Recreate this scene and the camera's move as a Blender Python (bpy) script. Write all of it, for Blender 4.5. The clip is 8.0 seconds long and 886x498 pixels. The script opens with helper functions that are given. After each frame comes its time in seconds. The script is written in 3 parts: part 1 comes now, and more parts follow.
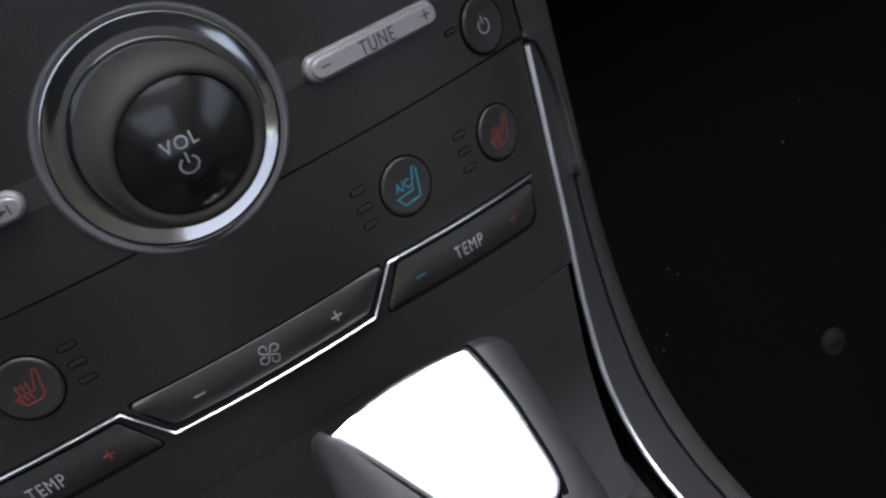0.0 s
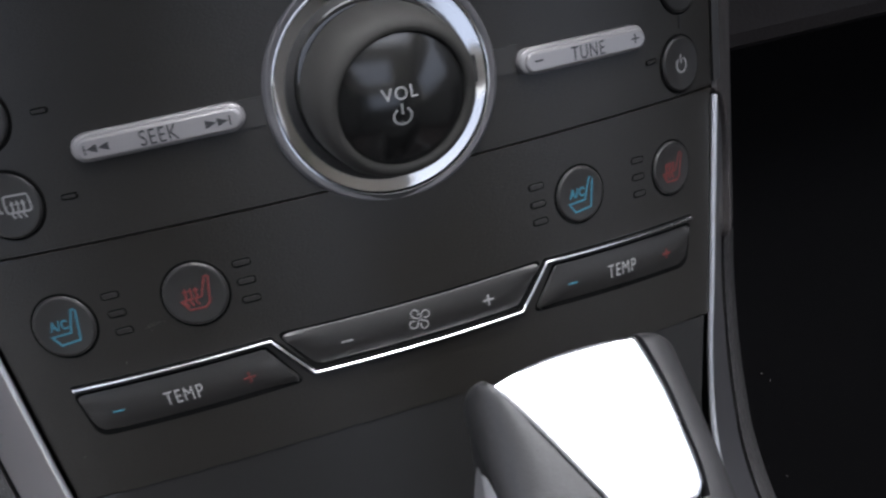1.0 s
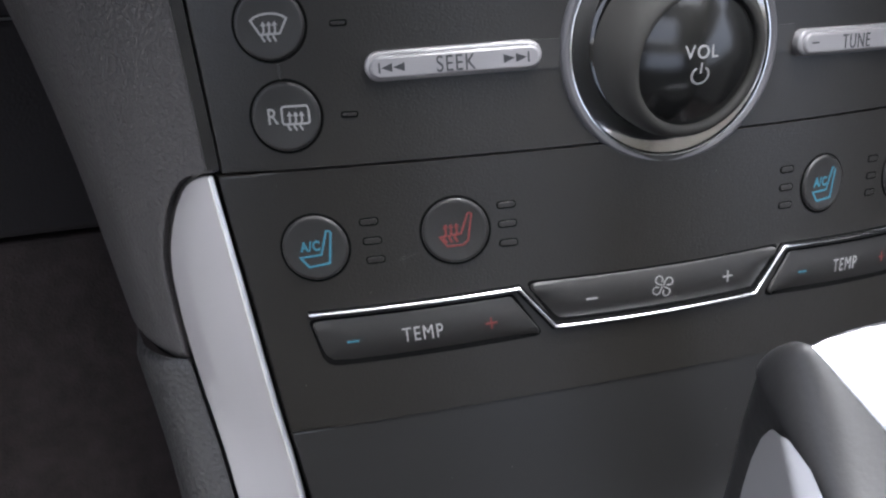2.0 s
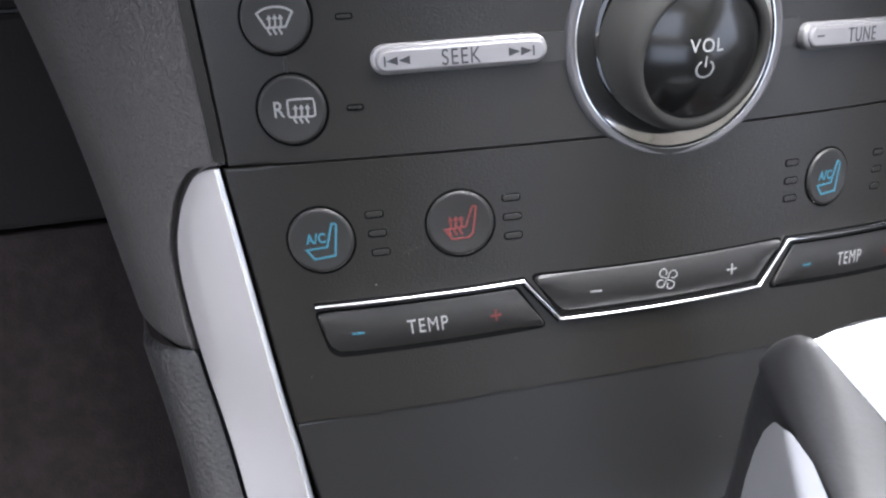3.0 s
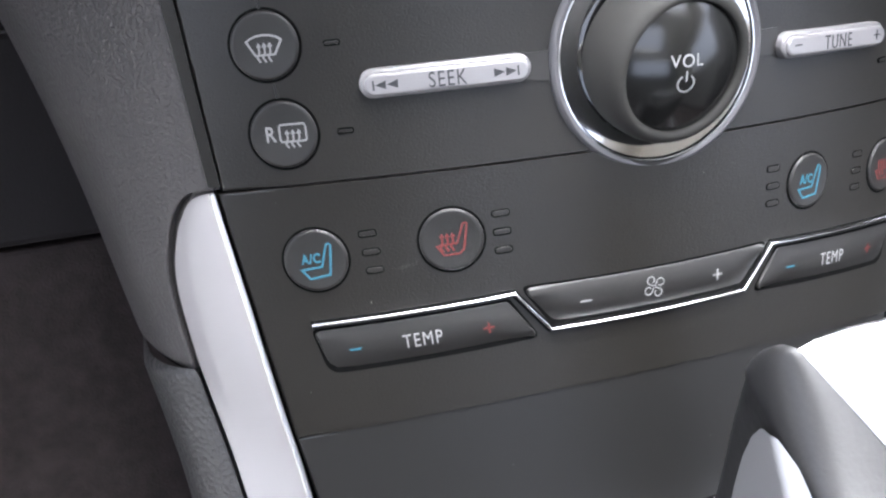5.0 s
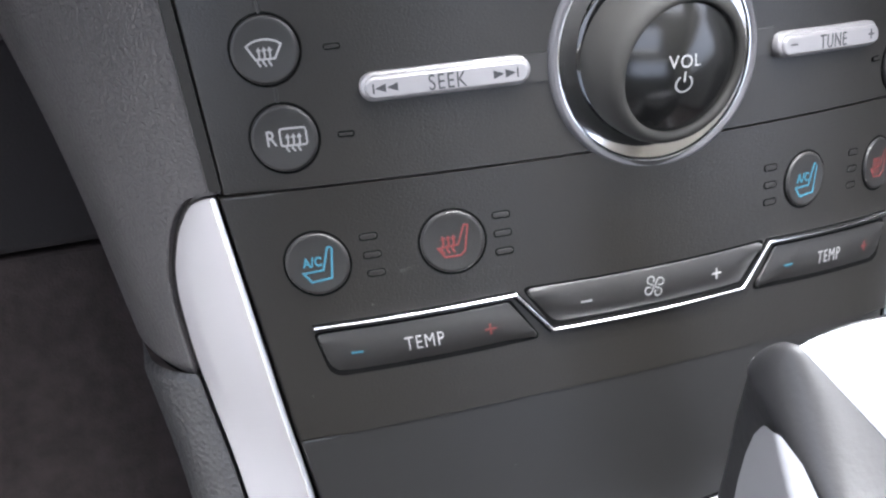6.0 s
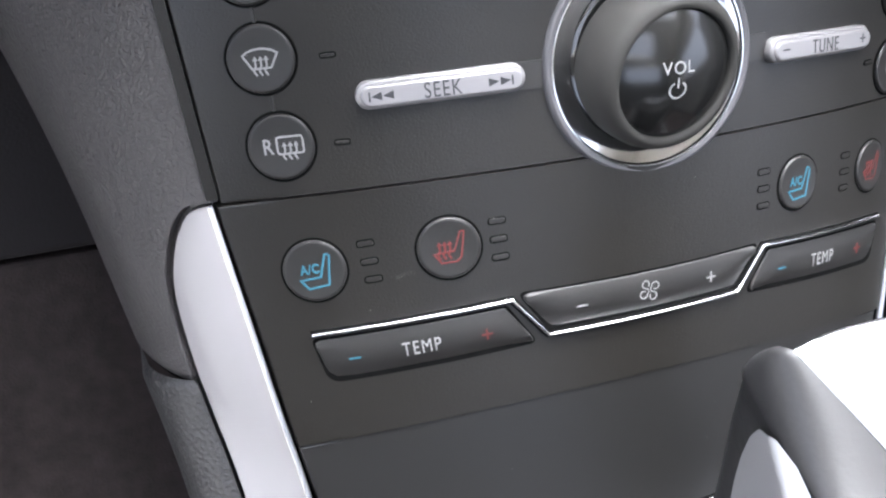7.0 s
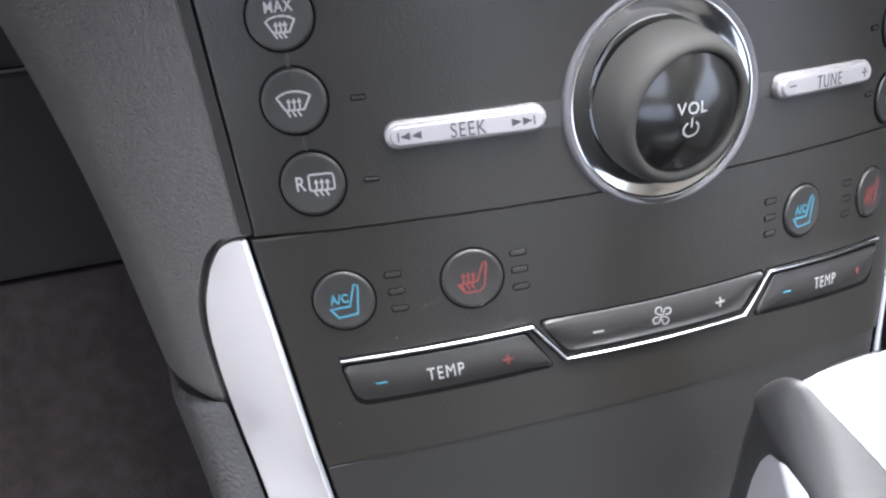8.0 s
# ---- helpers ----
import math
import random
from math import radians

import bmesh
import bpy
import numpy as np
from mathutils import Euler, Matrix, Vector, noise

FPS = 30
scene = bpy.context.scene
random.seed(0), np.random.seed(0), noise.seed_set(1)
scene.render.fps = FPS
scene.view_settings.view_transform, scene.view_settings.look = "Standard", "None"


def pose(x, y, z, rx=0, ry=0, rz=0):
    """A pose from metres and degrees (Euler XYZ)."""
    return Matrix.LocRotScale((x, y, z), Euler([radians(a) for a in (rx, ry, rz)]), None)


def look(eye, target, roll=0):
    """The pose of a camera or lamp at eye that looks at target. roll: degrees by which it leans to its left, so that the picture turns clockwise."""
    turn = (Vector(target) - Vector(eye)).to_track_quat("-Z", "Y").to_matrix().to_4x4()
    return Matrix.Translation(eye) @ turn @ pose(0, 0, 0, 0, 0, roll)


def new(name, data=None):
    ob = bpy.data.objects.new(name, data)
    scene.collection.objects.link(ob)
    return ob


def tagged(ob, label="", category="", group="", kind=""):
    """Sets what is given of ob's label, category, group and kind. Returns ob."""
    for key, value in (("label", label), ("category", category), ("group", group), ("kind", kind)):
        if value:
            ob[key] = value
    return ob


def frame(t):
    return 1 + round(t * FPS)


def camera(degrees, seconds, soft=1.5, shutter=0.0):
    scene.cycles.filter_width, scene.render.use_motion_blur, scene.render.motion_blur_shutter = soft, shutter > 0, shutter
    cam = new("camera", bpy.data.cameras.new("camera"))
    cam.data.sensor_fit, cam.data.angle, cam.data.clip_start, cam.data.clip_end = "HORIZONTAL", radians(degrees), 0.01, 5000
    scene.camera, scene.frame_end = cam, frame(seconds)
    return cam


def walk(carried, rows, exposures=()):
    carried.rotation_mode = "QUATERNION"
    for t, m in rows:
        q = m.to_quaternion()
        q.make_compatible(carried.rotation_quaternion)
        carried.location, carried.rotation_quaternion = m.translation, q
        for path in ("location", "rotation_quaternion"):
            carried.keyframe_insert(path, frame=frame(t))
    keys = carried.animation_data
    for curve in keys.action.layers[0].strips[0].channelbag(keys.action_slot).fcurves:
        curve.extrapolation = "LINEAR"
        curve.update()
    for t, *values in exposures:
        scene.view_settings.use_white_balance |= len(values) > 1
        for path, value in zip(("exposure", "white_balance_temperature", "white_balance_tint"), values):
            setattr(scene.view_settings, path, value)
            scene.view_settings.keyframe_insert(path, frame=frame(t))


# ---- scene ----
cam = camera(47.0, 8.0, soft=2.3, shutter=0.15)
# The console's control face leans back; all places below are in centimetres on that face: x right, y into it, z up along it.
M = pose(0, 0, 0.50, -32, 0, 0)
ROWS = [
    (0.0, -0.0174, -0.2658, 0.1218, 64.80, 20.96, -25.48),
    (0.3, -0.0259, -0.2704, 0.1130, 69.36, 17.69, -21.27),
    (0.5, -0.0244, -0.2677, 0.1094, 69.89, 15.04, -19.23),
    (0.7, -0.0270, -0.2731, 0.1003, 72.39, 13.53, -17.34),
    (0.8, -0.0322, -0.2754, 0.1024, 72.64, 12.65, -16.78),
    (1.0, -0.0586, -0.2708, 0.1085, 71.97, 10.03, -17.56),
    (1.2, -0.0831, -0.2673, 0.1014, 73.39, 8.48, -17.33),
    (1.3, -0.0978, -0.2621, 0.1027, 73.05, 7.22, -17.85),
    (1.5, -0.1162, -0.2556, 0.1005, 73.21, 5.54, -17.98),
    (1.7, -0.1316, -0.2508, 0.0969, 73.64, 4.23, -18.03),
    (2.0, -0.1394, -0.2482, 0.0970, 73.46, 2.81, -17.45),
    (3.5, -0.1391, -0.2498, 0.0984, 72.83, 2.84, -16.98),
    (4.0, -0.1385, -0.2503, 0.1008, 72.45, 3.34, -17.42),
    (4.5, -0.1389, -0.2530, 0.1079, 72.03, 3.90, -17.75),
    (6.0, -0.1436, -0.2528, 0.1085, 72.14, 4.67, -18.85),
    (6.5, -0.1441, -0.2527, 0.1093, 72.09, 4.82, -19.14),
    (7.0, -0.1443, -0.2537, 0.1113, 72.00, 4.94, -19.27),
    (7.5, -0.1460, -0.2523, 0.1115, 71.90, 4.94, -19.54),
    (7.8, -0.1502, -0.2538, 0.1128, 72.20, 4.98, -19.71),
    (8.0, -0.1554, -0.2592, 0.1283, 71.25, 4.90, -19.89),
]
EXPOSURES = [(0.0, 2.26, 5900, 8), (0.5, 2.50, 5900, 8), (1.0, 2.66, 5900, 8), (1.5, 3.02, 5900, 8), (2.0, 3.28, 5900, 8), (3.5, 3.96, 5900, 8), (7.0, 4.21, 5900, 8), (8.0, 4.30, 5900, 8)]
walk(cam, [(t, M @ pose(*p)) for t, *p in ROWS], EXPOSURES)

# ---- light: an overcast day through the car's windows ----
world = bpy.data.worlds.new("sky")
scene.world = world
world.use_nodes = True
wn, wl = world.node_tree.nodes, world.node_tree.links
sky = wn.new("ShaderNodeTexSky")
sky.sky_type, sky.sun_disc = "NISHITA", False
sky.sun_elevation, sky.sun_rotation = radians(76), radians(20)
sky.air_density, sky.dust_density, sky.ozone_density = 0.35, 10.0, 1.0
wn["Background"].inputs["Strength"].default_value = 0.12
grey_sky = wn.new("ShaderNodeHueSaturation")
grey_sky.inputs["Saturation"].default_value = 0.55
wl.new(sky.outputs[0], grey_sky.inputs["Color"])
wl.new(grey_sky.outputs[0], wn["Background"].inputs["Color"])
sun_data = bpy.data.lights.new("sun", "SUN")
sun_data.energy, sun_data.angle, sun_data.color = 0.5, radians(80), (1.0, 0.985, 0.96)
sun = new("sun", sun_data)
sun.matrix_basis = look((-0.5, 1.4, 6), (0, 0, 0.5))

# ---- materials ----


def material(name, colour, rough=0.5, metal=0.0, grain=0.0, size=200.0, vary=0.12, coat=0.0, cells=False, big=25.0, bump2=0.0, spec=0.5, rv=0.18):
    """A surface with fine relief (grain, at size per metre) and soft variation in tone and gloss at two scales."""
    m = bpy.data.materials.new(name)
    m.use_nodes = True
    n, l = m.node_tree.nodes, m.node_tree.links
    b = n["Principled BSDF"]
    b.inputs["Metallic"].default_value = metal
    b.inputs["Coat Weight"].default_value = coat
    b.inputs["Specular IOR Level"].default_value = spec
    tc = n.new("ShaderNodeTexCoord")
    small = n.new("ShaderNodeTexVoronoi" if cells else "ShaderNodeTexNoise")
    small.inputs["Scale"].default_value = size
    large = n.new("ShaderNodeTexNoise")
    large.inputs["Scale"].default_value = big
    large.inputs["Detail"].default_value = 6
    for k in (small, large):
        l.new(tc.outputs["Object"], k.inputs["Vector"])
    mix = n.new("ShaderNodeMix")
    mix.data_type = "RGBA"
    mix.inputs["A"].default_value = (*[c * (1 - vary) for c in colour], 1)
    mix.inputs["B"].default_value = (*[min(1, c * (1 + vary)) for c in colour], 1)
    l.new(large.outputs["Fac"], mix.inputs["Factor"])
    l.new(mix.outputs["Result"], b.inputs["Base Color"])
    ro = n.new("ShaderNodeMapRange")
    ro.inputs["To Min"].default_value, ro.inputs["To Max"].default_value = max(0.02, rough * (1 - rv)), min(1, rough * (1 + rv))
    l.new(large.outputs["Fac"], ro.inputs["Value"])
    l.new(ro.outputs["Result"], b.inputs["Roughness"])
    if grain:
        bu = n.new("ShaderNodeBump")
        bu.inputs["Strength"].default_value, bu.inputs["Distance"].default_value = grain, 0.0006
        l.new(small.outputs["Distance" if cells else "Fac"], bu.inputs["Height"])
        last = bu
        if bump2:
            b2 = n.new("ShaderNodeBump")
            b2.inputs["Strength"].default_value, b2.inputs["Distance"].default_value = bump2, 0.003
            l.new(large.outputs["Fac"], b2.inputs["Height"])
            l.new(bu.outputs["Normal"], b2.inputs["Normal"])
            last = b2
        l.new(last.outputs["Normal"], b.inputs["Normal"])
    return m


SOFT_BLACK = material("soft_black_plastic", (0.0108, 0.0098, 0.0083), 0.35, grain=0.19, size=1700, vary=0.14, big=14, rv=0.26)
KEY_BLACK = material("satin_black_key", (0.0113, 0.0106, 0.0098), 0.48, grain=0.06, size=2600, vary=0.10)
GAP = material("black_gap", (0.003, 0.003, 0.003), 0.8, spec=0.05)
DOOR_GREY = material("grey_satin_plastic", (0.0128, 0.0125, 0.0122), 0.34, grain=0.10, size=2200, vary=0.10)
LEATHER = material("dark_grey_leather", (0.046, 0.0418, 0.0414), 0.46, grain=0.95, size=820, vary=0.14, big=60)
LEATHER_OLD = material("creased_leather", (0.026, 0.025, 0.0255), 0.44, grain=0.5, size=600, vary=0.15, big=260, bump2=0.10, cells=True)
GRIP_LEATHER = material("smooth_grip_leather", (0.021, 0.0205, 0.0212), 0.44, spec=0.36, grain=0.16, size=420, vary=0.14, big=70, bump2=0.03)
SILVER = material("polished_silver", (0.78, 0.78, 0.80), 0.27, metal=1.0, vary=0.02, big=40, rv=0.04)
INSERT_SILVER = material("satin_silver_insert", (0.46, 0.46, 0.48), 0.36, metal=0.8, vary=0.02, big=40, rv=0.04)
TRIM_SILVER = material("satin_silver_paint", (0.318, 0.31, 0.328), 0.42, metal=1.0, vary=0.02, big=40, rv=0.04, coat=0.5)
CHROME = material("bright_chrome", (0.80, 0.80, 0.81), 0.14, metal=1.0, vary=0.02)
DARK_CHROME = material("dark_chrome", (0.68, 0.68, 0.69), 0.09, metal=1.0, vary=0.03)
RIDGE = material("polished_ridge", (0.86, 0.85, 0.86), 0.34, metal=1.0, vary=0.02)
RING = material("ring_satin_metal", (0.075, 0.073, 0.079), 0.50, metal=0.1, vary=0.05)
ROCKER = material("pearl_silver_paint", (0.195, 0.189, 0.194), 0.36, metal=0.2, vary=0.04, coat=0.3)
RUBBER = material("knob_rubber", (0.0195, 0.0185, 0.0168), 0.75, grain=0.12, size=2600, vary=0.08, spec=0.35)
GLOSS = material("gloss_black", (0.006, 0.006, 0.006), 0.09, vary=0.1, rv=0.05, spec=0.8, coat=0.4)
CAP_BLACK = material("cap_black", (0.007, 0.007, 0.0068), 0.17, vary=0.1, rv=0.12, spec=0.8)
INK = material("grey_white_ink", (0.20, 0.20, 0.20), 0.6, vary=0.06, big=900)
INK_DARK = material("dark_ink", (0.014, 0.014, 0.016), 0.5, vary=0.06)
CYAN = material("cyan_ink", (0.025, 0.108, 0.150), 0.6, vary=0.06, big=900)
RED = material("red_ink", (0.092, 0.016, 0.014), 0.6, vary=0.06, big=900)
LENS = material("indicator_lens", (0.0118, 0.0108, 0.0095), 0.40, vary=0.05)
RECESS = material("satin_recess", (0.019, 0.018, 0.017), 0.40, vary=0.05)
CARPET = material("black_carpet", (0.032, 0.026, 0.025), 0.95, grain=0.8, size=900, vary=0.6, big=110, spec=0.1)
DASH = material("dark_dash_plastic", (0.017, 0.015, 0.015), 0.7, spec=0.15, grain=0.3, size=700, vary=0.2)
# near-black: the shade of the passenger footwell and unseen dash parts, as colour
SHADE_BLACK = material("shade_black_plastic", (0.0046, 0.0044, 0.0048), 0.75, spec=0.06, grain=0.2, size=900, vary=0.2)
HEADLINER = material("cream_headliner_cloth", (0.80, 0.775, 0.70), 0.9, grain=0.3, size=700, vary=0.06)
DOOR_TRIM = material("dark_door_trim", (0.05, 0.05, 0.05), 0.6, grain=0.2, size=500, vary=0.1)
DOOR_GREIGE = material("grey_door_trim", (0.17, 0.165, 0.16), 0.6, grain=0.2, size=500, vary=0.08)
CREAM = material("cream_door_trim", (0.46, 0.43, 0.37), 0.6, grain=0.2, size=500, vary=0.08)
TARMAC = material("grey_concrete", (0.145, 0.143, 0.138), 0.9, grain=0.4, size=40, vary=0.2, big=1.5)
DUST = material("grey_dust", (0.22, 0.21, 0.20), 0.9)
LINT = material("pale_lint", (0.55, 0.52, 0.48), 0.9)

# ---- shapes ----
K = 0.0194
ORIGIN = {}


def face_y(x):
    return K * x * x


def edge_low(z):
    return 11.2 + 0.165 * z


def edge_high(z):
    return 11.82 + 0.10 * (z - 4.2)


def on_face(x, z, off=0.0, turn=0.0):
    """The pose, in centimetres, of a small thing set flat on the bowed control face."""
    return Matrix.Translation((x, face_y(x) + off, z)) @ Matrix.Rotation(math.atan(2 * K * x), 4, "Z") @ Matrix.Rotation(radians(-turn), 4, "Y")


def thing(name, at, label, category, group="", kind=""):
    ob = new(name)
    ob.empty_display_size = 0.02
    ob.matrix_basis = M @ Matrix.Translation(Vector(at) * 0.01)
    ORIGIN[ob] = Vector(at)
    return tagged(ob, label, category, group, kind)


def part(name, bm, mat, parent, label="", smooth=True):
    """Links a bmesh, in centimetres on the control face, as one mesh under a thing or a part."""
    o = ORIGIN[parent]
    bmesh.ops.recalc_face_normals(bm, faces=bm.faces[:])
    bm.transform(Matrix.Diagonal((0.01, 0.01, 0.01, 1)) @ Matrix.Translation(-o))
    for f in bm.faces:
        f.smooth = smooth
    for e in bm.edges:
        if len(e.link_faces) == 2 and e.calc_face_angle(0.0) > radians(38):
            e.smooth = False
    me = bpy.data.meshes.new(name)
    bm.to_mesh(me)
    bm.free()
    me.materials.append(mat)
    ob = new(name, me)
    ob.parent = parent
    ORIGIN[ob] = o
    return tagged(ob, label)


def rounded(points, r, n=5):
    """An outline with its corners filleted by r (a number, or one for each corner)."""
    out, c = [], len(points)
    rs = r if isinstance(r, (list, tuple)) else [r] * c
    for i in range(c):
        p, a, b = Vector(points[i]), Vector(points[i - 1]), Vector(points[(i + 1) % c])
        if rs[i] <= 0:
            out.append(tuple(p))
            continue
        u, v = (a - p).normalized(), (b - p).normalized()
        half = math.acos(max(-1, min(1, u.dot(v)))) / 2
        d = min(rs[i] / math.tan(half), 0.48 * (a - p).length, 0.48 * (b - p).length)
        q, s = p + u * d, p + v * d
        for k in range(n + 1):
            t = k / n
            out.append(tuple(q * (1 - t) ** 2 + p * 2 * t * (1 - t) + s * t * t))
    return out


def capsule(w, h, n=10):
    r, out = h / 2, []
    for side in (1, -1):
        for k in range(n + 1):
            a = -math.pi / 2 + math.pi * k / n
            out.append((side * (w / 2 - r + r * math.cos(a)), side * r * math.sin(a)))
    return out


def plate(outline, front, back, bevel=0.0, bend=False, step=0.6, segments=2, m=None, crown=0.0):
    """A flat piece with this outline in x and z, from y = front to back, its front rim rounded; bent to the face, or moved by m."""
    bm = bmesh.new()
    f = bm.faces.new([bm.verts.new((x, front, z)) for x, z in outline])
    bm.normal_update()
    made = bmesh.ops.extrude_face_region(bm, geom=[f])["geom"]
    for v in made:
        if isinstance(v, bmesh.types.BMVert):
            v.co.y = back
    rim = [e for e in f.edges] if f.is_valid else []
    if bevel and rim:
        bmesh.ops.bevel(bm, geom=rim, offset=bevel, offset_type="OFFSET", segments=segments, profile=0.5, affect="EDGES")
    bm.normal_update()
    for e in bm.edges:
        if len(e.link_faces) == 2 and (abs(e.link_faces[0].normal.y) > 0.999) != (abs(e.link_faces[1].normal.y) > 0.999):
            e.smooth = False
    if bend:
        lo, hi = min(p[0] for p in outline), max(p[0] for p in outline)
        x = lo + step
        while x < hi - 0.05:
            bmesh.ops.bisect_plane(bm, geom=bm.verts[:] + bm.edges[:] + bm.faces[:], plane_co=(x, 0, 0), plane_no=(1, 0, 0))
            x += step
        if crown:
            zs = sorted(p[1] for p in outline)
            for k in range(1, 14):
                bmesh.ops.bisect_plane(bm, geom=bm.verts[:] + bm.edges[:] + bm.faces[:], plane_co=(0, 0, zs[0] + (zs[-1] - zs[0]) * k / 14), plane_no=(0, 0, 1))
            for v in bm.verts:
                cuts = []
                for (x1, z1), (x2, z2) in zip(outline, outline[1:] + outline[:1]):
                    if abs(x2 - x1) > 1e-6 and min(x1, x2) - 1e-6 <= v.co.x <= max(x1, x2) + 1e-6:
                        cuts.append(z1 + (z2 - z1) * (v.co.x - x1) / (x2 - x1))
                if v.co.y < 0 and cuts and max(cuts) - min(cuts) > 0.3:
                    mid, half = (max(cuts) + min(cuts)) / 2, (max(cuts) - min(cuts)) / 2
                    v.co.y += min(1.0, v.co.y / front) * crown * ((v.co.z - mid) / half - 0.1) ** 2
        for v in bm.verts:
            v.co.y += face_y(v.co.x)
    if m:
        bm.transform(m)
    return bm


def turned(profile, n=64, m=None):
    """A body turned about the y axis; profile: rows of radius and y."""
    bm = bmesh.new()
    rings = []
    for r, y in profile:
        rings.append([bm.verts.new((0, y, 0))] if r < 1e-6 else [bm.verts.new((r * math.cos(2 * math.pi * k / n), y, r * math.sin(2 * math.pi * k / n))) for k in range(n)])
    for a, b in zip(rings, rings[1:]):
        for k in range(n):
            j = (k + 1) % n
            if len(a) == 1:
                bm.faces.new((a[0], b[k], b[j]))
            elif len(b) == 1:
                bm.faces.new((a[k], a[j], b[0]))
            else:
                bm.faces.new((a[k], a[j], b[j], b[k]))
    if m:
        bm.transform(m)
    return bm


def ribbon(lines, w, y=0.0, m=None, depth=0.012):
    """Printed line work: strokes of width w along each row of points; a row whose last point is its first is closed."""
    bm = bmesh.new()
    for pts in lines:
        closed = pts[0] == pts[-1]
        p = [Vector(q) for q in (pts[:-1] if closed else pts)]
        c, sides = len(p), []
        for i in range(c):
            a = p[i - 1] if (i or closed) else None
            b = p[(i + 1) % c] if (i < c - 1 or closed) else None
            d1 = (p[i] - a).normalized() if a is not None else (b - p[i]).normalized()
            d2 = (b - p[i]).normalized() if b is not None else d1
            n1, n2 = Vector((-d1.y, d1.x)), Vector((-d2.y, d2.x))
            k = (n1 + n2)
            k = k.normalized() if k.length > 1e-4 else n1
            k *= min(2.0, 1 / max(0.35, k.dot(n1))) * w / 2
            sides.append((bm.verts.new((p[i].x + k.x, y, p[i].y + k.y)), bm.verts.new((p[i].x - k.x, y, p[i].y - k.y))))
        for i in range(c if closed else c - 1):
            (a, b), (d, e) = sides[i], sides[(i + 1) % c]
            bm.faces.new((a, b, e, d))
    if depth:
        for v in [v for v in bmesh.ops.extrude_face_region(bm, geom=bm.faces[:])["geom"] if isinstance(v, bmesh.types.BMVert)]:
            v.co.y += depth
    if m:
        bm.transform(m)
    return bm


def patch(shapes, y=0.0, m=None, depth=0.012):
    """Printed filled shapes."""
    bm = bmesh.new()
    for s in shapes:
        bm.faces.new([bm.verts.new((x, y, z)) for x, z in s])
    for v in [v for v in bmesh.ops.extrude_face_region(bm, geom=bm.faces[:])["geom"] if isinstance(v, bmesh.types.BMVert)]:
        v.co.y += depth
    if m:
        bm.transform(m)
    return bm


def merged(*bms):
    out = bmesh.new()
    for b in bms:
        me = bpy.data.meshes.new("tmp")
        b.to_mesh(me)
        b.free()
        out.from_mesh(me)
        bpy.data.meshes.remove(me)
    return out


def bored(bm, cutter):
    """The first shape with the second cut out of it."""
    obs = []
    for b in (bm, cutter):
        bmesh.ops.recalc_face_normals(b, faces=b.faces[:])
        me = bpy.data.meshes.new("tmp")
        b.to_mesh(me)
        b.free()
        obs.append(new("tmp", me))
    cut = obs[0].modifiers.new("cut", "BOOLEAN")
    cut.operation, cut.solver, cut.object = "DIFFERENCE", "EXACT", obs[1]
    bpy.context.view_layer.update()
    me = bpy.data.meshes.new_from_object(obs[0].evaluated_get(bpy.context.evaluated_depsgraph_get()))
    out = bmesh.new()
    out.from_mesh(me)
    bpy.data.meshes.remove(me)
    for ob in obs:
        old = ob.data
        bpy.data.objects.remove(ob)
        bpy.data.meshes.remove(old)
    return out


def lettering(text, height, x=0.0, z=0.0, y=0.0, m=None, squeeze=0.82, weight=0.006, spacing=1.1):
    """Words in the built-in font, height being that of a capital, centred on x and z."""
    cu = bpy.data.curves.new("letters", "FONT")
    cu.body, cu.align_x, cu.align_y, cu.size, cu.offset, cu.extrude, cu.space_character = text, "CENTER", "CENTER", height / 0.70, weight, 0.004, spacing
    ob = bpy.data.objects.new("letters", cu)
    me = bpy.data.meshes.new_from_object(ob)
    bm = bmesh.new()
    bm.from_mesh(me)
    bpy.data.objects.remove(ob)
    bpy.data.meshes.remove(me)
    bpy.data.curves.remove(cu)
    lo, hi = min(v.co.y for v in bm.verts), max(v.co.y for v in bm.verts)
    bm.transform(Matrix.Translation((x, y, z)) @ Matrix.Rotation(radians(90), 4, "X") @ Matrix.Diagonal((squeeze, 1, 1, 1)) @ Matrix.Translation((0, -(lo + hi) / 2, 0)))
    if m:
        bm.transform(m)
    return bm


def tube(path, r, n=10, squash=1.0):
    """A round bead along a path."""
    bm, rings = bmesh.new(), []
    p = [Vector(q) for q in path]
    for i, q in enumerate(p):
        d = (p[min(i + 1, len(p) - 1)] - p[max(i - 1, 0)]).normalized()
        u = d.cross(Vector((1, 0, 0)))
        u = u.normalized() if u.length > 1e-4 else Vector((0, 0, 1))
        w = d.cross(u)
        rad = r(i / (len(p) - 1)) if callable(r) else r
        rings.append([bm.verts.new(q + (u * math.cos(2 * math.pi * k / n) + w * math.sin(2 * math.pi * k / n) * squash) * rad) for k in range(n)])
    for a, b in zip(rings, rings[1:]):
        for k in range(n):
            bm.faces.new((a[k], a[(k + 1) % n], b[(k + 1) % n], b[k]))
    bm.faces.new(rings[0]), bm.faces.new(rings[-1][::-1])
    return bm


def loft(rows):
    """A skin over rows of points."""
    bm = bmesh.new()
    vs = [[bm.verts.new(p) for p in r] for r in rows]
    for a, b in zip(vs, vs[1:]):
        for k in range(len(a) - 1):
            bm.faces.new((a[k], a[k + 1], b[k + 1], b[k]))
    return bm


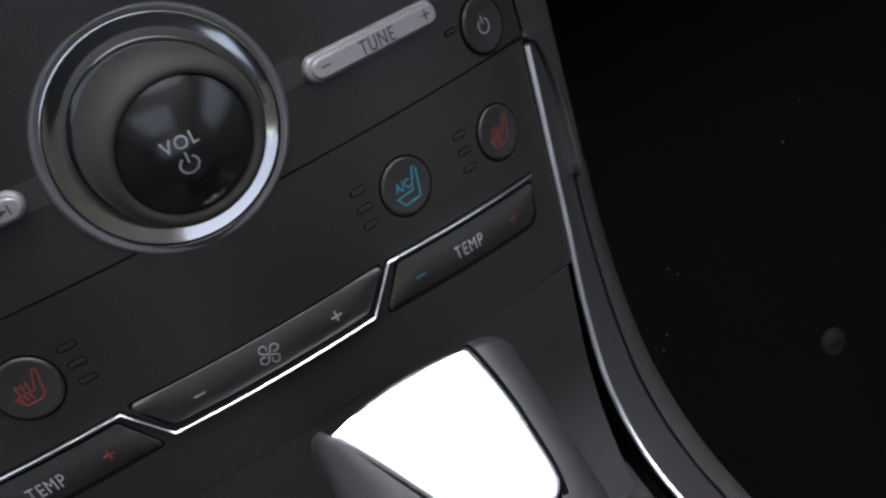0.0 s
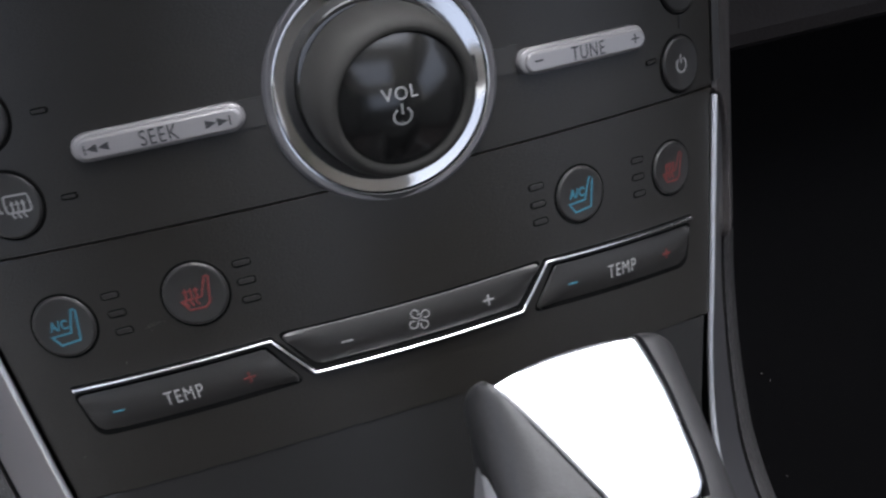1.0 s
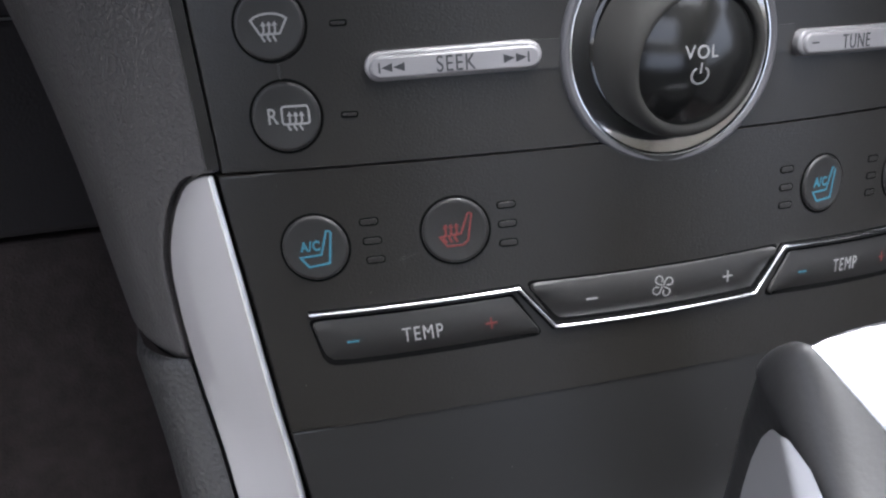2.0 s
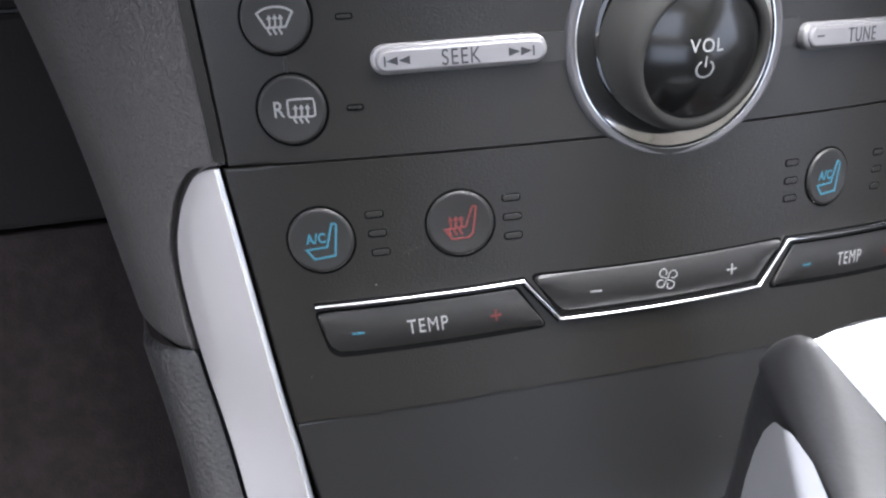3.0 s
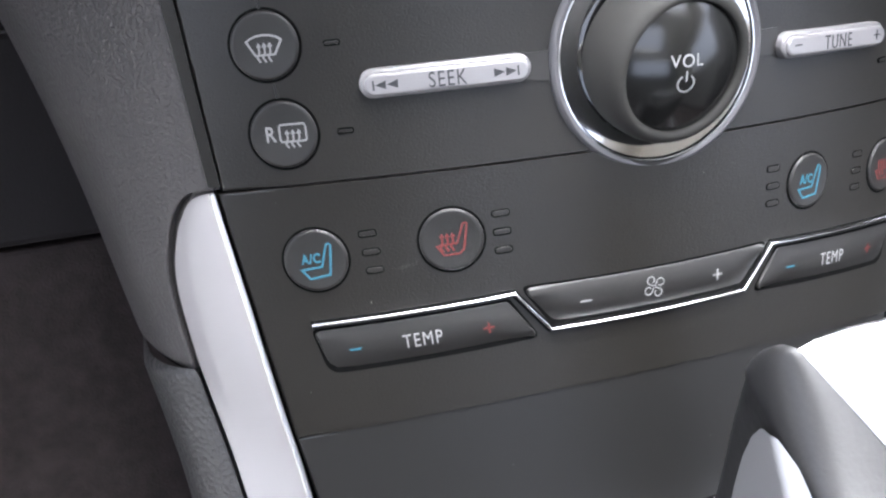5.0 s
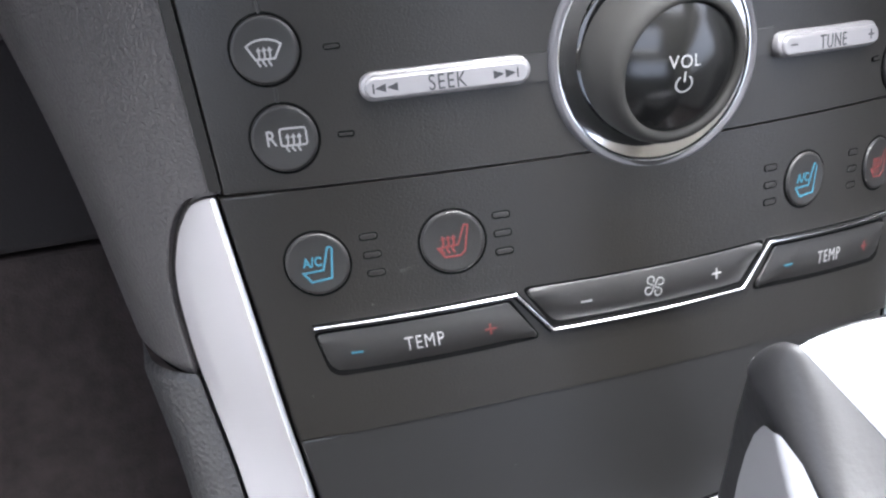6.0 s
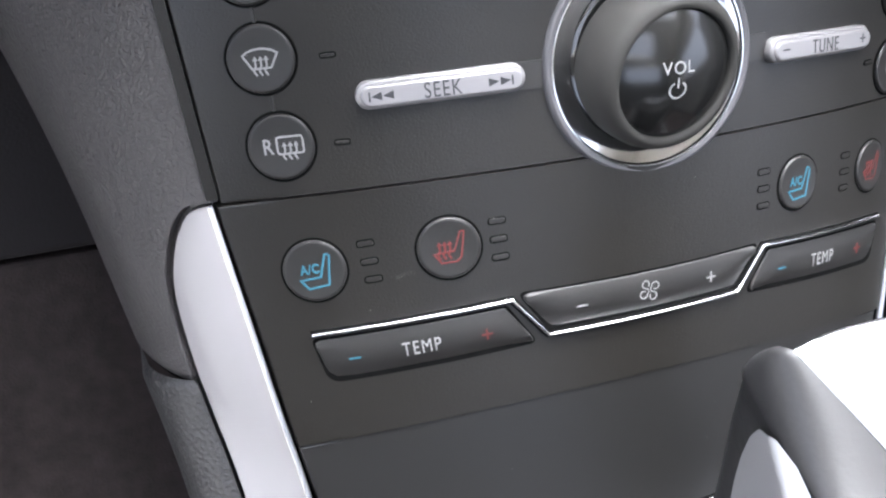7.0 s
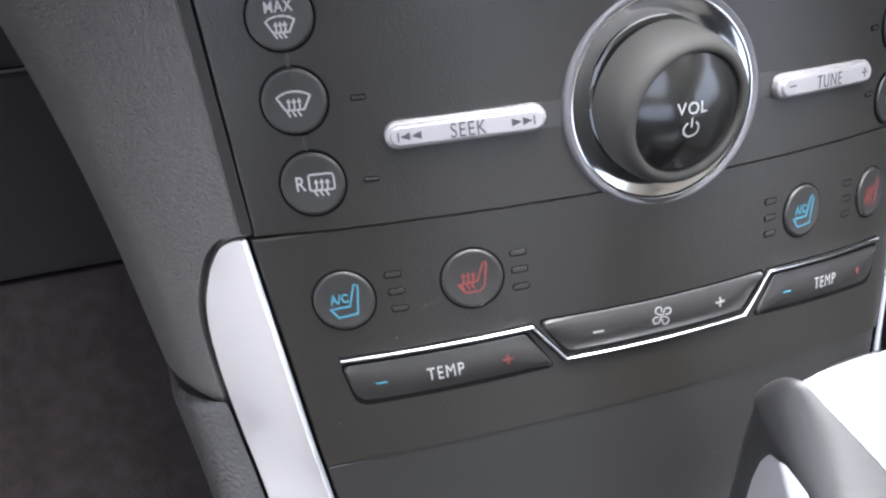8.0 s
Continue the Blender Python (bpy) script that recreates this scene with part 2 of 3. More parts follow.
def spline(points, t):
    """A smooth curve through points, t from 0 to 1."""
    s = t * (len(points) - 1)
    i = min(int(s), len(points) - 2)
    s -= i
    g = [Vector(points[max(0, min(len(points) - 1, j))]) for j in (i - 1, i, i + 1, i + 2)]
    return 0.5 * (2 * g[1] + (g[2] - g[0]) * s + (2 * g[0] - 5 * g[1] + 4 * g[2] - g[3]) * s * s + (3 * g[1] - g[0] - 3 * g[2] + g[3]) * s ** 3)


# ---- control faces ----


def seam_z(x):
    return 4.36 - 0.0021 * x * x


def low_z(x):
    return -2.66 - 0.0082 * x * x


def span(a, b, n, f):
    return [(a + (b - a) * k / n, f(a + (b - a) * k / n)) for k in range(n + 1)]


audio = thing("audio_panel", (0, 0, 8), "soft black audio and defrost control panel with silver rockers", "control panel")
climate = thing("climate_panel", (0, 0, 1), "soft black climate control panel with temperature and fan keys", "control panel")

top = 14.0
KNOB_AT = Vector((0.27, 0.32, 6.87))


def knob_hole():
    """The round opening behind the volume knob."""
    return turned([(0, -2), (3.04, -2), (3.04, 3), (0, 3)], 96, Matrix.Translation(KNOB_AT))


e1 = edge_high(4.16)
part("faceplate", bored(plate([(-edge_high(top) + 0.05, top)] + span(-e1, e1, 16, lambda x: seam_z(x) + 0.04) + [(edge_high(top) - 0.05, top)], 0.03, 1.2, 0.06, True), knob_hole()), SOFT_BLACK, audio)
e2, e3 = edge_low(4.0) - 0.1, edge_low(-3.3) - 0.15
part("faceplate", bored(plate(span(-e3 - 0.25, e3, 16, low_z) + span(e2, -e2 - 0.2, 16, lambda x: seam_z(x) - 0.02), 0.0, 1.2, 0.07, True), knob_hole()), SOFT_BLACK, climate)


def button(parent, x, z, r, turn, strokes, ink, label, proud=0.075):
    """A round push button: a slightly dished cap in a black ring gap, and its symbol."""
    m = on_face(x, z, 0.0, turn)
    cap = part("button", turned([(0, -proud + 0.03), (r * 0.6, -proud + 0.02), (r * 0.86, -proud - 0.005), (r * 0.93, -proud - 0.010), (r * 0.965, -proud + 0.005), (r * 0.99, -proud + 0.03), (r, -proud + 0.065), (r, 0.2)], 48, m), KEY_BLACK, parent, label)
    part("ring_gap", turned([(r * 0.9, -0.012), (r + 0.055, -0.012), (r + 0.07, 0.0), (r + 0.07, 0.1)], 48, m), GAP, cap)
    for name, make, mat in strokes:
        part(name, make(-proud + 0.008, m), mat or ink, cap)
    return cap


def wave(x, z, h=0.42, s=0.06):
    """A rising wavy arrow."""
    pts = [(x - 0.55 * s * (1 - math.cos(2 * math.pi * min(1.0, k / 5))) * (k < 5), z - h / 2 + h * k / 8) for k in range(9)]
    return pts


def wave_set(x, z, h, gap, w):
    def make(y, m):
        heads = []
        for k in (-1, 0, 1):
            a = wave(x + k * gap, z, h)[-1]
            heads.append([(a[0] - 0.075, a[1] - 0.02), (a[0] + 0.075, a[1] - 0.02), (a[0], a[1] + 0.10)])
        return merged(ribbon([wave(x + k * gap, z, h) for k in (-1, 0, 1)], w, y, m), patch(heads, y, m))
    return make


SEAT = [(0.36, 0.45), (0.49, 0.45), (0.34, -0.46), (-0.24, -0.52), (-0.44, -0.24), (0.14, -0.20), (0.36, 0.45)]


def seat_cool():
    return [("seat_symbol", lambda y, m: ribbon([SEAT], 0.058, y, m), CYAN), ("lettering", lambda y, m: lettering("A/C", 0.27, -0.13, 0.07, y, m, 0.8, 0.013), CYAN)]


def seat_warm():
    return [("heat_symbol", lambda y, m: merged(ribbon([[(0.36, 0.45), (0.47, 0.45), (0.32, -0.30), (0.18, -0.42), (-0.26, -0.42), (-0.44, -0.14), (0.14, -0.10), (0.36, 0.45)]], 0.05, y, m), wave_set(-0.12, -0.10, 0.44, 0.15, 0.06)(y - 0.003, m)), RED)]


def screen(z=0.0, s=1.0):
    arc = [(s * 0.54 * math.sin(a), z + s * (0.30 * math.cos(a) - 0.02)) for a in (-1.05, -0.7, -0.35, 0, 0.35, 0.7, 1.05)]
    low = [(s * 0.26, z - s * 0.24), (-s * 0.26, z - s * 0.24)]
    return arc + low + arc[:1]


def front_glass(z=0.0, s=1.0):
    return ("defrost_symbol", lambda y, m: merged(ribbon([screen(z, s)], 0.055, y, m), wave_set(0.0, z - 0.22 * s, 0.42 * s, 0.15 * s, 0.05)(y - 0.003, m)), None)


REAR = rounded([(-0.10, -0.20), (0.62, -0.20), (0.62, 0.27), (-0.10, 0.27)], 0.08, 3)
rear_glass = ("defrost_symbol", lambda y, m: merged(ribbon([REAR + REAR[:1]], 0.055, y, m), wave_set(0.26, -0.17, 0.40, 0.16, 0.05)(y - 0.003, m)), None)
ARC = [(0.20 * math.sin(a), 0.20 * math.cos(a) - 0.03) for a in [0.55 + k * (2 * math.pi - 1.1) / 14 for k in range(15)]]


def power_sign(s=1.0, z=0.0, w=0.055):
    return ("power_symbol", lambda y, m: ribbon([[(s * p[0], z + s * p[1]) for p in ARC], [(0, z + s * 0.02), (0, z + s * 0.26)]], w, y, m), None)


# upper face: defrost buttons, guide bars, indicators
for sx, where, marks, label in (
    (-1, (10.36, 10.32), [("lettering", lambda y, m: lettering("MAX", 0.30, 0, 0.28, y, m), None), front_glass(-0.22, 0.85)], "maximum defrost button"),
    (-1, (10.27, 8.00), [front_glass(0.0, 1.0)], "front windscreen defrost button"),
    (-1, (10.06, 5.61), [("lettering", lambda y, m: lettering("R", 0.42, -0.36, 0.03, y, m), None), rear_glass], "rear window defrost button"),
    (1, (10.35, 5.17), [power_sign(1.15)], "power button"),
    (1, (10.62, 7.62), [("plain_symbol", lambda y, m: ribbon([[(-0.3, 0), (0.3, 0)]], 0.07, y, m), None)], "push button"),
):
    button(audio, sx * where[0], where[1], 0.92 if sx < 0 else 0.87, 1.5, marks, INK, label)
for x, z in ((-10.29, 9.14), (-10.10, 6.78)):
    part("guide_bar", plate(rounded([(-0.06, -0.20), (0.03, -0.20), (0.00, 0.20), (-0.09, 0.20)], 0.02, 2), -0.02, 0.05, 0.015, m=on_face(x, z)), KEY_BLACK, audio)
part("guide_bar", plate(rounded([(-0.03, -0.20), (0.06, -0.20), (0.09, 0.20), (0.0, 0.20)], 0.02, 2), -0.02, 0.05, 0.015, m=on_face(10.52, 6.45)), KEY_BLACK, audio)


def indicator(parent, x, z, turn, w=0.54, h=0.23):
    m = on_face(x, z, 0.0, turn)
    out = rounded([(-w / 2, -h / 2), (w / 2, -h / 2), (w / 2, h / 2), (-w / 2, h / 2)], 0.11, 4)
    e = 0.040
    inn = rounded([(-w / 2 + e, -h / 2 + e), (w / 2 - e, -h / 2 + e), (w / 2 - e, h / 2 - e), (-w / 2 + e, h / 2 - e)], 0.07, 4)
    lamp = part("indicator_lamp", plate(out, -0.012, 0.1, 0.008, m=m), GAP, parent, "small unlit indicator lamp")
    part("lens", plate(inn, -0.026, 0.1, 0.016, m=m), LENS, lamp)


for x, z in ((-8.60, 7.96), (-8.48, 5.60), (9.12, 5.52), (9.3, 7.7)):
    indicator(audio, x, z, 1.0, 0.46, 0.17)


def rocker(x, z, turn, w, word, left, right):
    m = on_face(x, z, 0.0, turn)
    bar = part("rocker", plate(capsule(w, 0.78), -0.17, 0.2, 0.09, m=m, segments=3), ROCKER, audio, "silver " + word.lower() + " rocker bar")
    part("rocker_face", plate(capsule(w - 0.20, 0.60), -0.27, -0.1, 0.08, m=m @ Matrix.Translation((0.04, 0, -0.03)), segments=3), ROCKER, bar)
    part("lettering", lettering(word, 0.42, 0.04, -0.03, -0.276, m, 0.74, 0.0, 1.14), INK_DARK, bar)
    for marks in (left, right):
        part("mark", marks(-0.276, m), INK_DARK, bar)


def skip(x, s):
    """Two triangles and a bar."""
    return lambda y, m: patch([[(x + s * -0.30, 0.115 - 0.03), (x + s * 0.0, -0.03), (x + s * -0.30, -0.145)], [(x + s * 0.02, 0.115 - 0.03), (x + s * 0.31, -0.03), (x + s * 0.02, -0.145)], [(x + s * 0.33, 0.10), (x + s * 0.375, 0.10), (x + s * 0.375, -0.16), (x + s * 0.33, -0.16)]], y, m)


def sign(x, plus, s=0.15, w=0.05, z=0.0):
    rows = [[(x - s, z), (x + s, z)]]
    if plus:
        return lambda y, m: patch([[(x - s, z - w / 2), (x - w / 2, z - w / 2), (x - w / 2, z - s), (x + w / 2, z - s), (x + w / 2, z - w / 2), (x + s, z - w / 2), (x + s, z + w / 2), (x + w / 2, z + w / 2), (x + w / 2, z + s), (x - w / 2, z + s), (x - w / 2, z + w / 2), (x - s, z + w / 2)]], y, m)
    return lambda y, m: ribbon(rows, w, y, m)


rocker(-5.80, 6.86, 1.2, 4.62, "SEEK", skip(-1.58, -1), skip(1.58, 1))
rocker(6.50, 6.50, -2.0, 4.66, "TUNE", sign(-1.75, False), sign(1.85, True))
for s, z in ((-1, 6.88), (1, 6.75)):
    part("recess_strip", plate([(s * 2.9, z - 0.38), (s * 4.3, z - 0.38), (s * 4.3, z + 0.38), (s * 2.9, z + 0.38)][::s], -0.015, 0.3, 0.0, True, 0.4), RECESS, audio)

# lower face: seat buttons and their indicators
WARM, COOL = "red heated seat button", "blue cooled seat button"
for x, z, turn, marks, label in ((-9.62, 1.99, 4.0, seat_cool(), COOL), (-5.95, 2.29, 2.6, seat_warm(), WARM), (5.73, 2.27, -2.6, seat_cool(), COOL), (9.45, 2.00, -4.0, seat_warm(), WARM)):
    button(climate, x, z, 0.91 if x < 0 else 0.86, turn, marks, INK, label)
for x, dx, turn in ((-8.14, 0.06, 4.0), (-4.54, 0.02, 2.2), (4.27, -0.01, -2.0), (8.03, -0.03, -4.0)):
    for k, z in enumerate((0.54, 0.0, -0.54)):
        indicator(climate, x + dx * k - dx, (2.13 if abs(x) > 6 else 2.37) + z, turn)

# rocker keys and the bright strip that runs between them
KEY_SHAPES = (
    ([(-9.92, -0.17), (-4.52, 0.26), (-3.66, -0.90), (-9.55, -1.46)], [0.17, 0.17, 0.17, 0.50]),
    ([(-4.08, 0.60), (4.06, 0.62), (3.06, -0.58), (-3.18, -0.60)], [0.17, 0.17, 0.17, 0.17]),
    ([(9.98, -0.12), (4.50, 0.34), (3.58, -0.82), (9.62, -1.40)][::-1], [0.50, 0.17, 0.17, 0.17]),
)
climate_keys = []
for (pts, radii), label in zip(KEY_SHAPES, ("driver temperature key", "fan speed key", "passenger temperature key")):
    key = part("rocker_key", plate(rounded(pts, radii, 6), -0.12, 0.2, 0.04, True, 0.5, 3, None, 0.12), KEY_BLACK, climate, label)
    cx, cz = sum(p[0] for p in pts) / 4, sum(p[1] for p in pts) / 4
    grown = [(cx + (x - cx) * (1 + 0.07 / abs(x - cx)), cz + (z - cz) * (1 + 0.07 / abs(z - cz))) for x, z in pts]
    part("key_gap", plate(rounded(grown, radii, 6), -0.008, 0.2, 0.0, True, 0.5), GAP, key)
    climate_keys.append(key)
BAND = [(-9.97, 0.05), (-4.32, 0.49), (-3.30, -0.74), (3.16, -0.70), (4.22, 0.57), (10.08, 0.11)]


def band(w, front, back, bevel):
    up, down = [], []
    for i, p in enumerate(BAND):
        a, b = Vector(BAND[max(0, i - 1)]), Vector(BAND[min(len(BAND) - 1, i + 1)])
        d1 = (Vector(p) - a).normalized() if i else (b - Vector(p)).normalized()
        d2 = (b - Vector(p)).normalized() if i < len(BAND) - 1 else d1
        n = (Vector((-d1.y, d1.x)) + Vector((-d2.y, d2.x))).normalized()
        n *= w / 2 / n.dot(Vector((-d1.y, d1.x)))
        up.append(tuple(Vector(p) + n)), down.append(tuple(Vector(p) - n))
    return plate(up + down[::-1], front, back, bevel, True, 0.5, 3)


strip = part("bright_strip", band(0.108, -0.17, 0.2, 0.055), CHROME, climate, "zigzag chrome strip")
part("strip_seat", band(0.21, -0.03, 0.2, 0.02), GAP, strip)
for key, x, z, turn, words, marks in (
    (climate_keys[0], -6.96, -0.57, 4.6, "TEMP", ((sign(-1.86, False, 0.17, 0.055, -0.06), CYAN), (sign(1.90, True, 0.16, 0.05, -0.06), RED))),
    (climate_keys[2], 6.85, -0.50, -4.6, "TEMP", ((sign(-1.95, False, 0.17, 0.055, -0.06), CYAN), (sign(1.85, True, 0.16, 0.05, -0.06), RED))),
):
    m = on_face(x, z, 0.0, turn)
    part("lettering", lettering(words, 0.42, 0, 0, -0.128, m, 0.72, 0.0, 1.18), INK, key)
    for make, mat in marks:
        m2 = on_face(x + (-1.88 if mat is CYAN else 1.88), z, 0.0, turn)
        s = -1 if mat is CYAN else 1
        part("sign", sign(0, mat is RED, 0.17, 0.055, s * 1.88 * math.tan(radians(turn)) - 0.02)(-0.128, m2), mat, key)
m0 = on_face(-0.05, 0.06)
blades = []
for q in range(4):
    a = q * math.pi / 2 + 1.05
    hook = [(0.02, 0.03), (0.0, 0.13)] + [(0.135 + 0.145 * math.cos(radians(185 - 26 * k)), 0.245 + 0.135 * math.sin(radians(185 - 26 * k))) for k in range(12)]
    blades.append([(0.83 * (x * math.cos(a) - z * math.sin(a)), 0.83 * (x * math.sin(a) + z * math.cos(a))) for x, z in hook])
part("fan_symbol", ribbon(blades, 0.034, -0.128, m0), INK, climate_keys[1])
part("sign", sign(0, False, 0.17, 0.055)(-0.128, on_face(-2.22, -0.02)), INK, climate_keys[1])
part("sign", sign(0, True, 0.17, 0.055)(-0.128, on_face(2.12, 0.02)), INK, climate_keys[1])

# ---- volume knob: a chrome dish, a rubber grip and a glossy cap ----
AXIS = Vector((0.08, -1.0, -0.16)).normalized()
base = KNOB_AT
turn_k = Vector((0, -1, 0)).rotation_difference(AXIS).to_matrix().to_4x4()
knob = thing("volume_knob", tuple(base), "large rubber-gripped volume knob with gloss black cap and chrome ring", "knob")
km = Matrix.Translation(base) @ Matrix.Diagonal((1.008, 1, 1.008, 1))
part("chrome_ring", turned([(3.26, 0.3), (3.26, -0.18), (3.23, -0.27), (3.16, -0.32), (3.07, -0.31), (3.02, -0.27)], 96, km), RING, knob, "satin grey outer ring")
part("bright_edge", turned([(3.02, -0.27), (2.985, -0.275), (2.955, -0.25), (2.935, -0.21)], 96, km), CHROME, knob, "thin bright edge")
part("dish", turned([(2.935, -0.21), (2.86, -0.190), (2.76, -0.168), (2.66, -0.146), (2.56, -0.122), (2.46, -0.095), (2.2, -0.05)], 96, km), DARK_CHROME, knob, "polished chrome dish")
lean = Matrix(((1, -0.13, 0, 0), (0, 1, 0, 0), (0, 0.155, 1, 0), (0, 0, 0, 1)))
gm = km @ lean @ turn_k @ Matrix.Diagonal((0.985, 0.86, 0.985, 1))
part("grip_collar", turned([(2.40, 0.10), (2.42, -0.02), (2.40, -0.08), (2.34, -0.11), (2.1, -0.11)], 96, km), GLOSS, knob, "gloss black collar under the grip")
part("grip", turned([(2.33, 0.1), (2.36, -0.20), (2.36, -0.60), (2.33, -0.98), (2.27, -1.21), (2.18, -1.37), (2.05, -1.455), (1.97, -1.46), (1.90, -1.43), (1.865, -1.36), (1.855, -1.0)], 96, gm), RUBBER, knob, "matt dark rubber grip")
cap = part("cap", turned([(1.86, -0.9)] + [(r, -1.88 + 0.166 * r * r) for r in (1.86, 1.8, 1.7, 1.6, 1.45, 1.3, 1.1, 0.9, 0.7, 0.5, 0.3, 0.15, 0.0)], 96, gm), CAP_BLACK, knob, "domed gloss black cap")


def dome(bm):
    for v in bm.verts:
        r = math.hypot(v.co.x, v.co.z)
        v.co.y += -1.886 + 0.166 * r * r
    bm.transform(gm)
    return bm


part("lettering", dome(lettering("VOL", 0.35, -0.27, 0.41, 0.0, None, 0.95, 0.002, 1.15)), INK, cap)
part("power_symbol", dome(ribbon([[(1.25 * p[0] - 0.27, 1.2 * p[1] - 0.19) for p in ARC], [(-0.27, -0.17), (-0.27, 0.13)]], 0.055, 0.0, None, 0.004)), INK, cap)

# ---- below the control faces: the storage door ----
door = thing("storage_door", (0, 0, -6), "closed dark grey satin storage compartment door", "storage door")


def door_edge(z):
    return edge_low(z) - 0.17


corner = rounded([(-door_edge(-11.3) - 0.2, -11.3), (door_edge(-11.3) - 0.26, -11.3), (door_edge(-6.0) - 0.24, -6.0)], [0, 0.35, 0], 5)
panel = plate(corner + span(door_edge(-3.4) - 0.18, -door_edge(-3.4) - 0.25, 16, lambda x: low_z(x) - 0.018), 0.03, 0.9, 0.06, True)
for k in range(12):
    bmesh.ops.bisect_plane(panel, geom=panel.verts[:] + panel.edges[:] + panel.faces[:], plane_co=(0, 0, -6.2 - 0.4 * k), plane_no=(0, 0, 1))
for v in panel.verts:
    v.co.y -= 0.065 * max(0.0, -6.2 - v.co.z) ** 2
part("door_panel", panel, DOOR_GREY, door)
pull = part("door_pull", plate(rounded([(1.35, -8.5), (4.4, -8.5), (4.4, -7.66), (1.35, -7.66)], 0.40, 6), -0.30, 0.2, 0.06, True, 0.4), SILVER, door, "small silver pull at the foot of the door")
part("pull_gap", plate(rounded([(1.28, -8.57), (4.47, -8.57), (4.47, -7.60), (1.28, -7.60)], 0.45, 6), -0.16, 0.2, 0.0, True, 0.4), GAP, pull)

# ---- bright side trims ----
INNER = [(11.88, 2.70, 4.12), (11.60, 2.57, 2.4), (11.33, 2.45, 0.8), (11.05, 2.33, -0.9), (10.75, 2.2, -2.7), (10.42, 2.06, -4.5), (10.12, 1.85, -6.6), (9.93, 1.52, -8.1), (9.88, 1.05, -9.6), (9.85, 0.0, -11.0), (9.83, -2.0, -12.2), (9.80, -5.5, -14.1), (9.80, -11.0, -17.2)]
WIDTH = [(0.0, 0.0), (0.012, 0.55), (0.03, 0.92), (0.06, 1.30), (0.10, 1.62), (0.14, 1.80), (0.19, 1.90), (0.26, 1.95), (0.36, 1.92), (0.5, 1.85), (1.0, 1.85)]


def raw_width(t):
    for (a, u), (b, v) in zip(WIDTH, WIDTH[1:]):
        if t <= b:
            return u + (v - u) * (t - a) / (b - a)
    return WIDTH[-1][1]


def trim_width(t):
    """The trim's width, eased from one stretch to the next."""
    h = min(0.035, 0.85 * t)
    return sum(raw_width(t + h * k / 4) for k in range(-4, 5)) / 9


def trim_row(s, t, across):
    """A point of the trim, across = 0 at its inner edge, 1 at its outer."""
    p, q = spline(INNER, t), spline(INNER, min(1, t + 0.01))
    d = (q - p) if t < 0.99 else (p - spline(INNER, t - 0.01))
    back = Vector((0, -d.z, d.y)).normalized()
    back = back if back.y > 0 or t > 0.6 else -back
    w = 0.95 * trim_width(t)
    e = max(0.0, min(1.0, (t - 0.30) / 0.28))
    fall = 1.30 - 0.40 * e * e * (3 - 2 * e)
    p = p + (Vector((0.26 + 0.10 * min(1.0, t / 0.5), 0.05, -0.02)) if s < 0 else Vector((-0.12, -0.15, -0.27)) * max(0.0, 1 - t / 0.35))
    c = p + Vector((w, 0, 0)) * across + back * (fall * w * across - 0.04 * math.sin(math.pi * across) * min(1, w))
    return Vector((s * c.x, c.y, c.z)), back


def side_trim(s):
    ob = thing("side_trim", (s * 11.5, 2.6, 4.0), "curved satin silver trim along the edge of the console", "trim", "console side trims")
    ts = [k / 300 * 0.12 for k in range(60)] + [0.024 + (1 - 0.024) * k / 120 for k in range(121)]
    ts = sorted(set(round(t, 4) for t in ts))
    rows, walls = [], []
    for t in ts:
        row = [trim_row(s, t, k / 10)[0] for k in range(11)]
        back = trim_row(s, t, 0)[1]
        inward = Vector((-s, 0, 0))
        rows.append(row + [row[-1] + back * 0.10 + inward * 0.09, row[-1] + back * 0.9 + inward * 0.12])
        walls.append([row[0] + back * 0.02, row[0] + back * 1.2, row[0] + back * 1.2 + Vector((s * 0.3, 0, 0))])
    part("trim_body", loft(rows), TRIM_SILVER, ob)
    part("inner_wall", loft(walls), GAP, ob, "black inner wall of the trim")
    part("ridge", tube([trim_row(s, t, 0)[0] + trim_row(s, t, 0)[1] * 0.02 for t in ts[::2]], lambda u: (0.085 if s < 0 else 0.115) * min(1, 0.3 + u * 12), 12), RIDGE, ob, "bright raised inner edge")
    return ob


for s in (-1, 1):
    side_trim(s)

# ---- padded leather sides ----


TRIM_EDGES = {s: [trim_row(s, k / 400, 1.0)[0] for k in range(401)] for s in (-1, 1)}


def trim_outer(s, z):
    """How far out the trim reaches at this height."""
    edge = TRIM_EDGES[s]
    if z > edge[0].z:
        return 0.0
    return abs(min(edge[:260], key=lambda q: abs(q.z - z)).x)


def pad_outer(z):
    return 15.12 + 0.205 * z + 0.011 * max(0.0, z - 2) ** 2


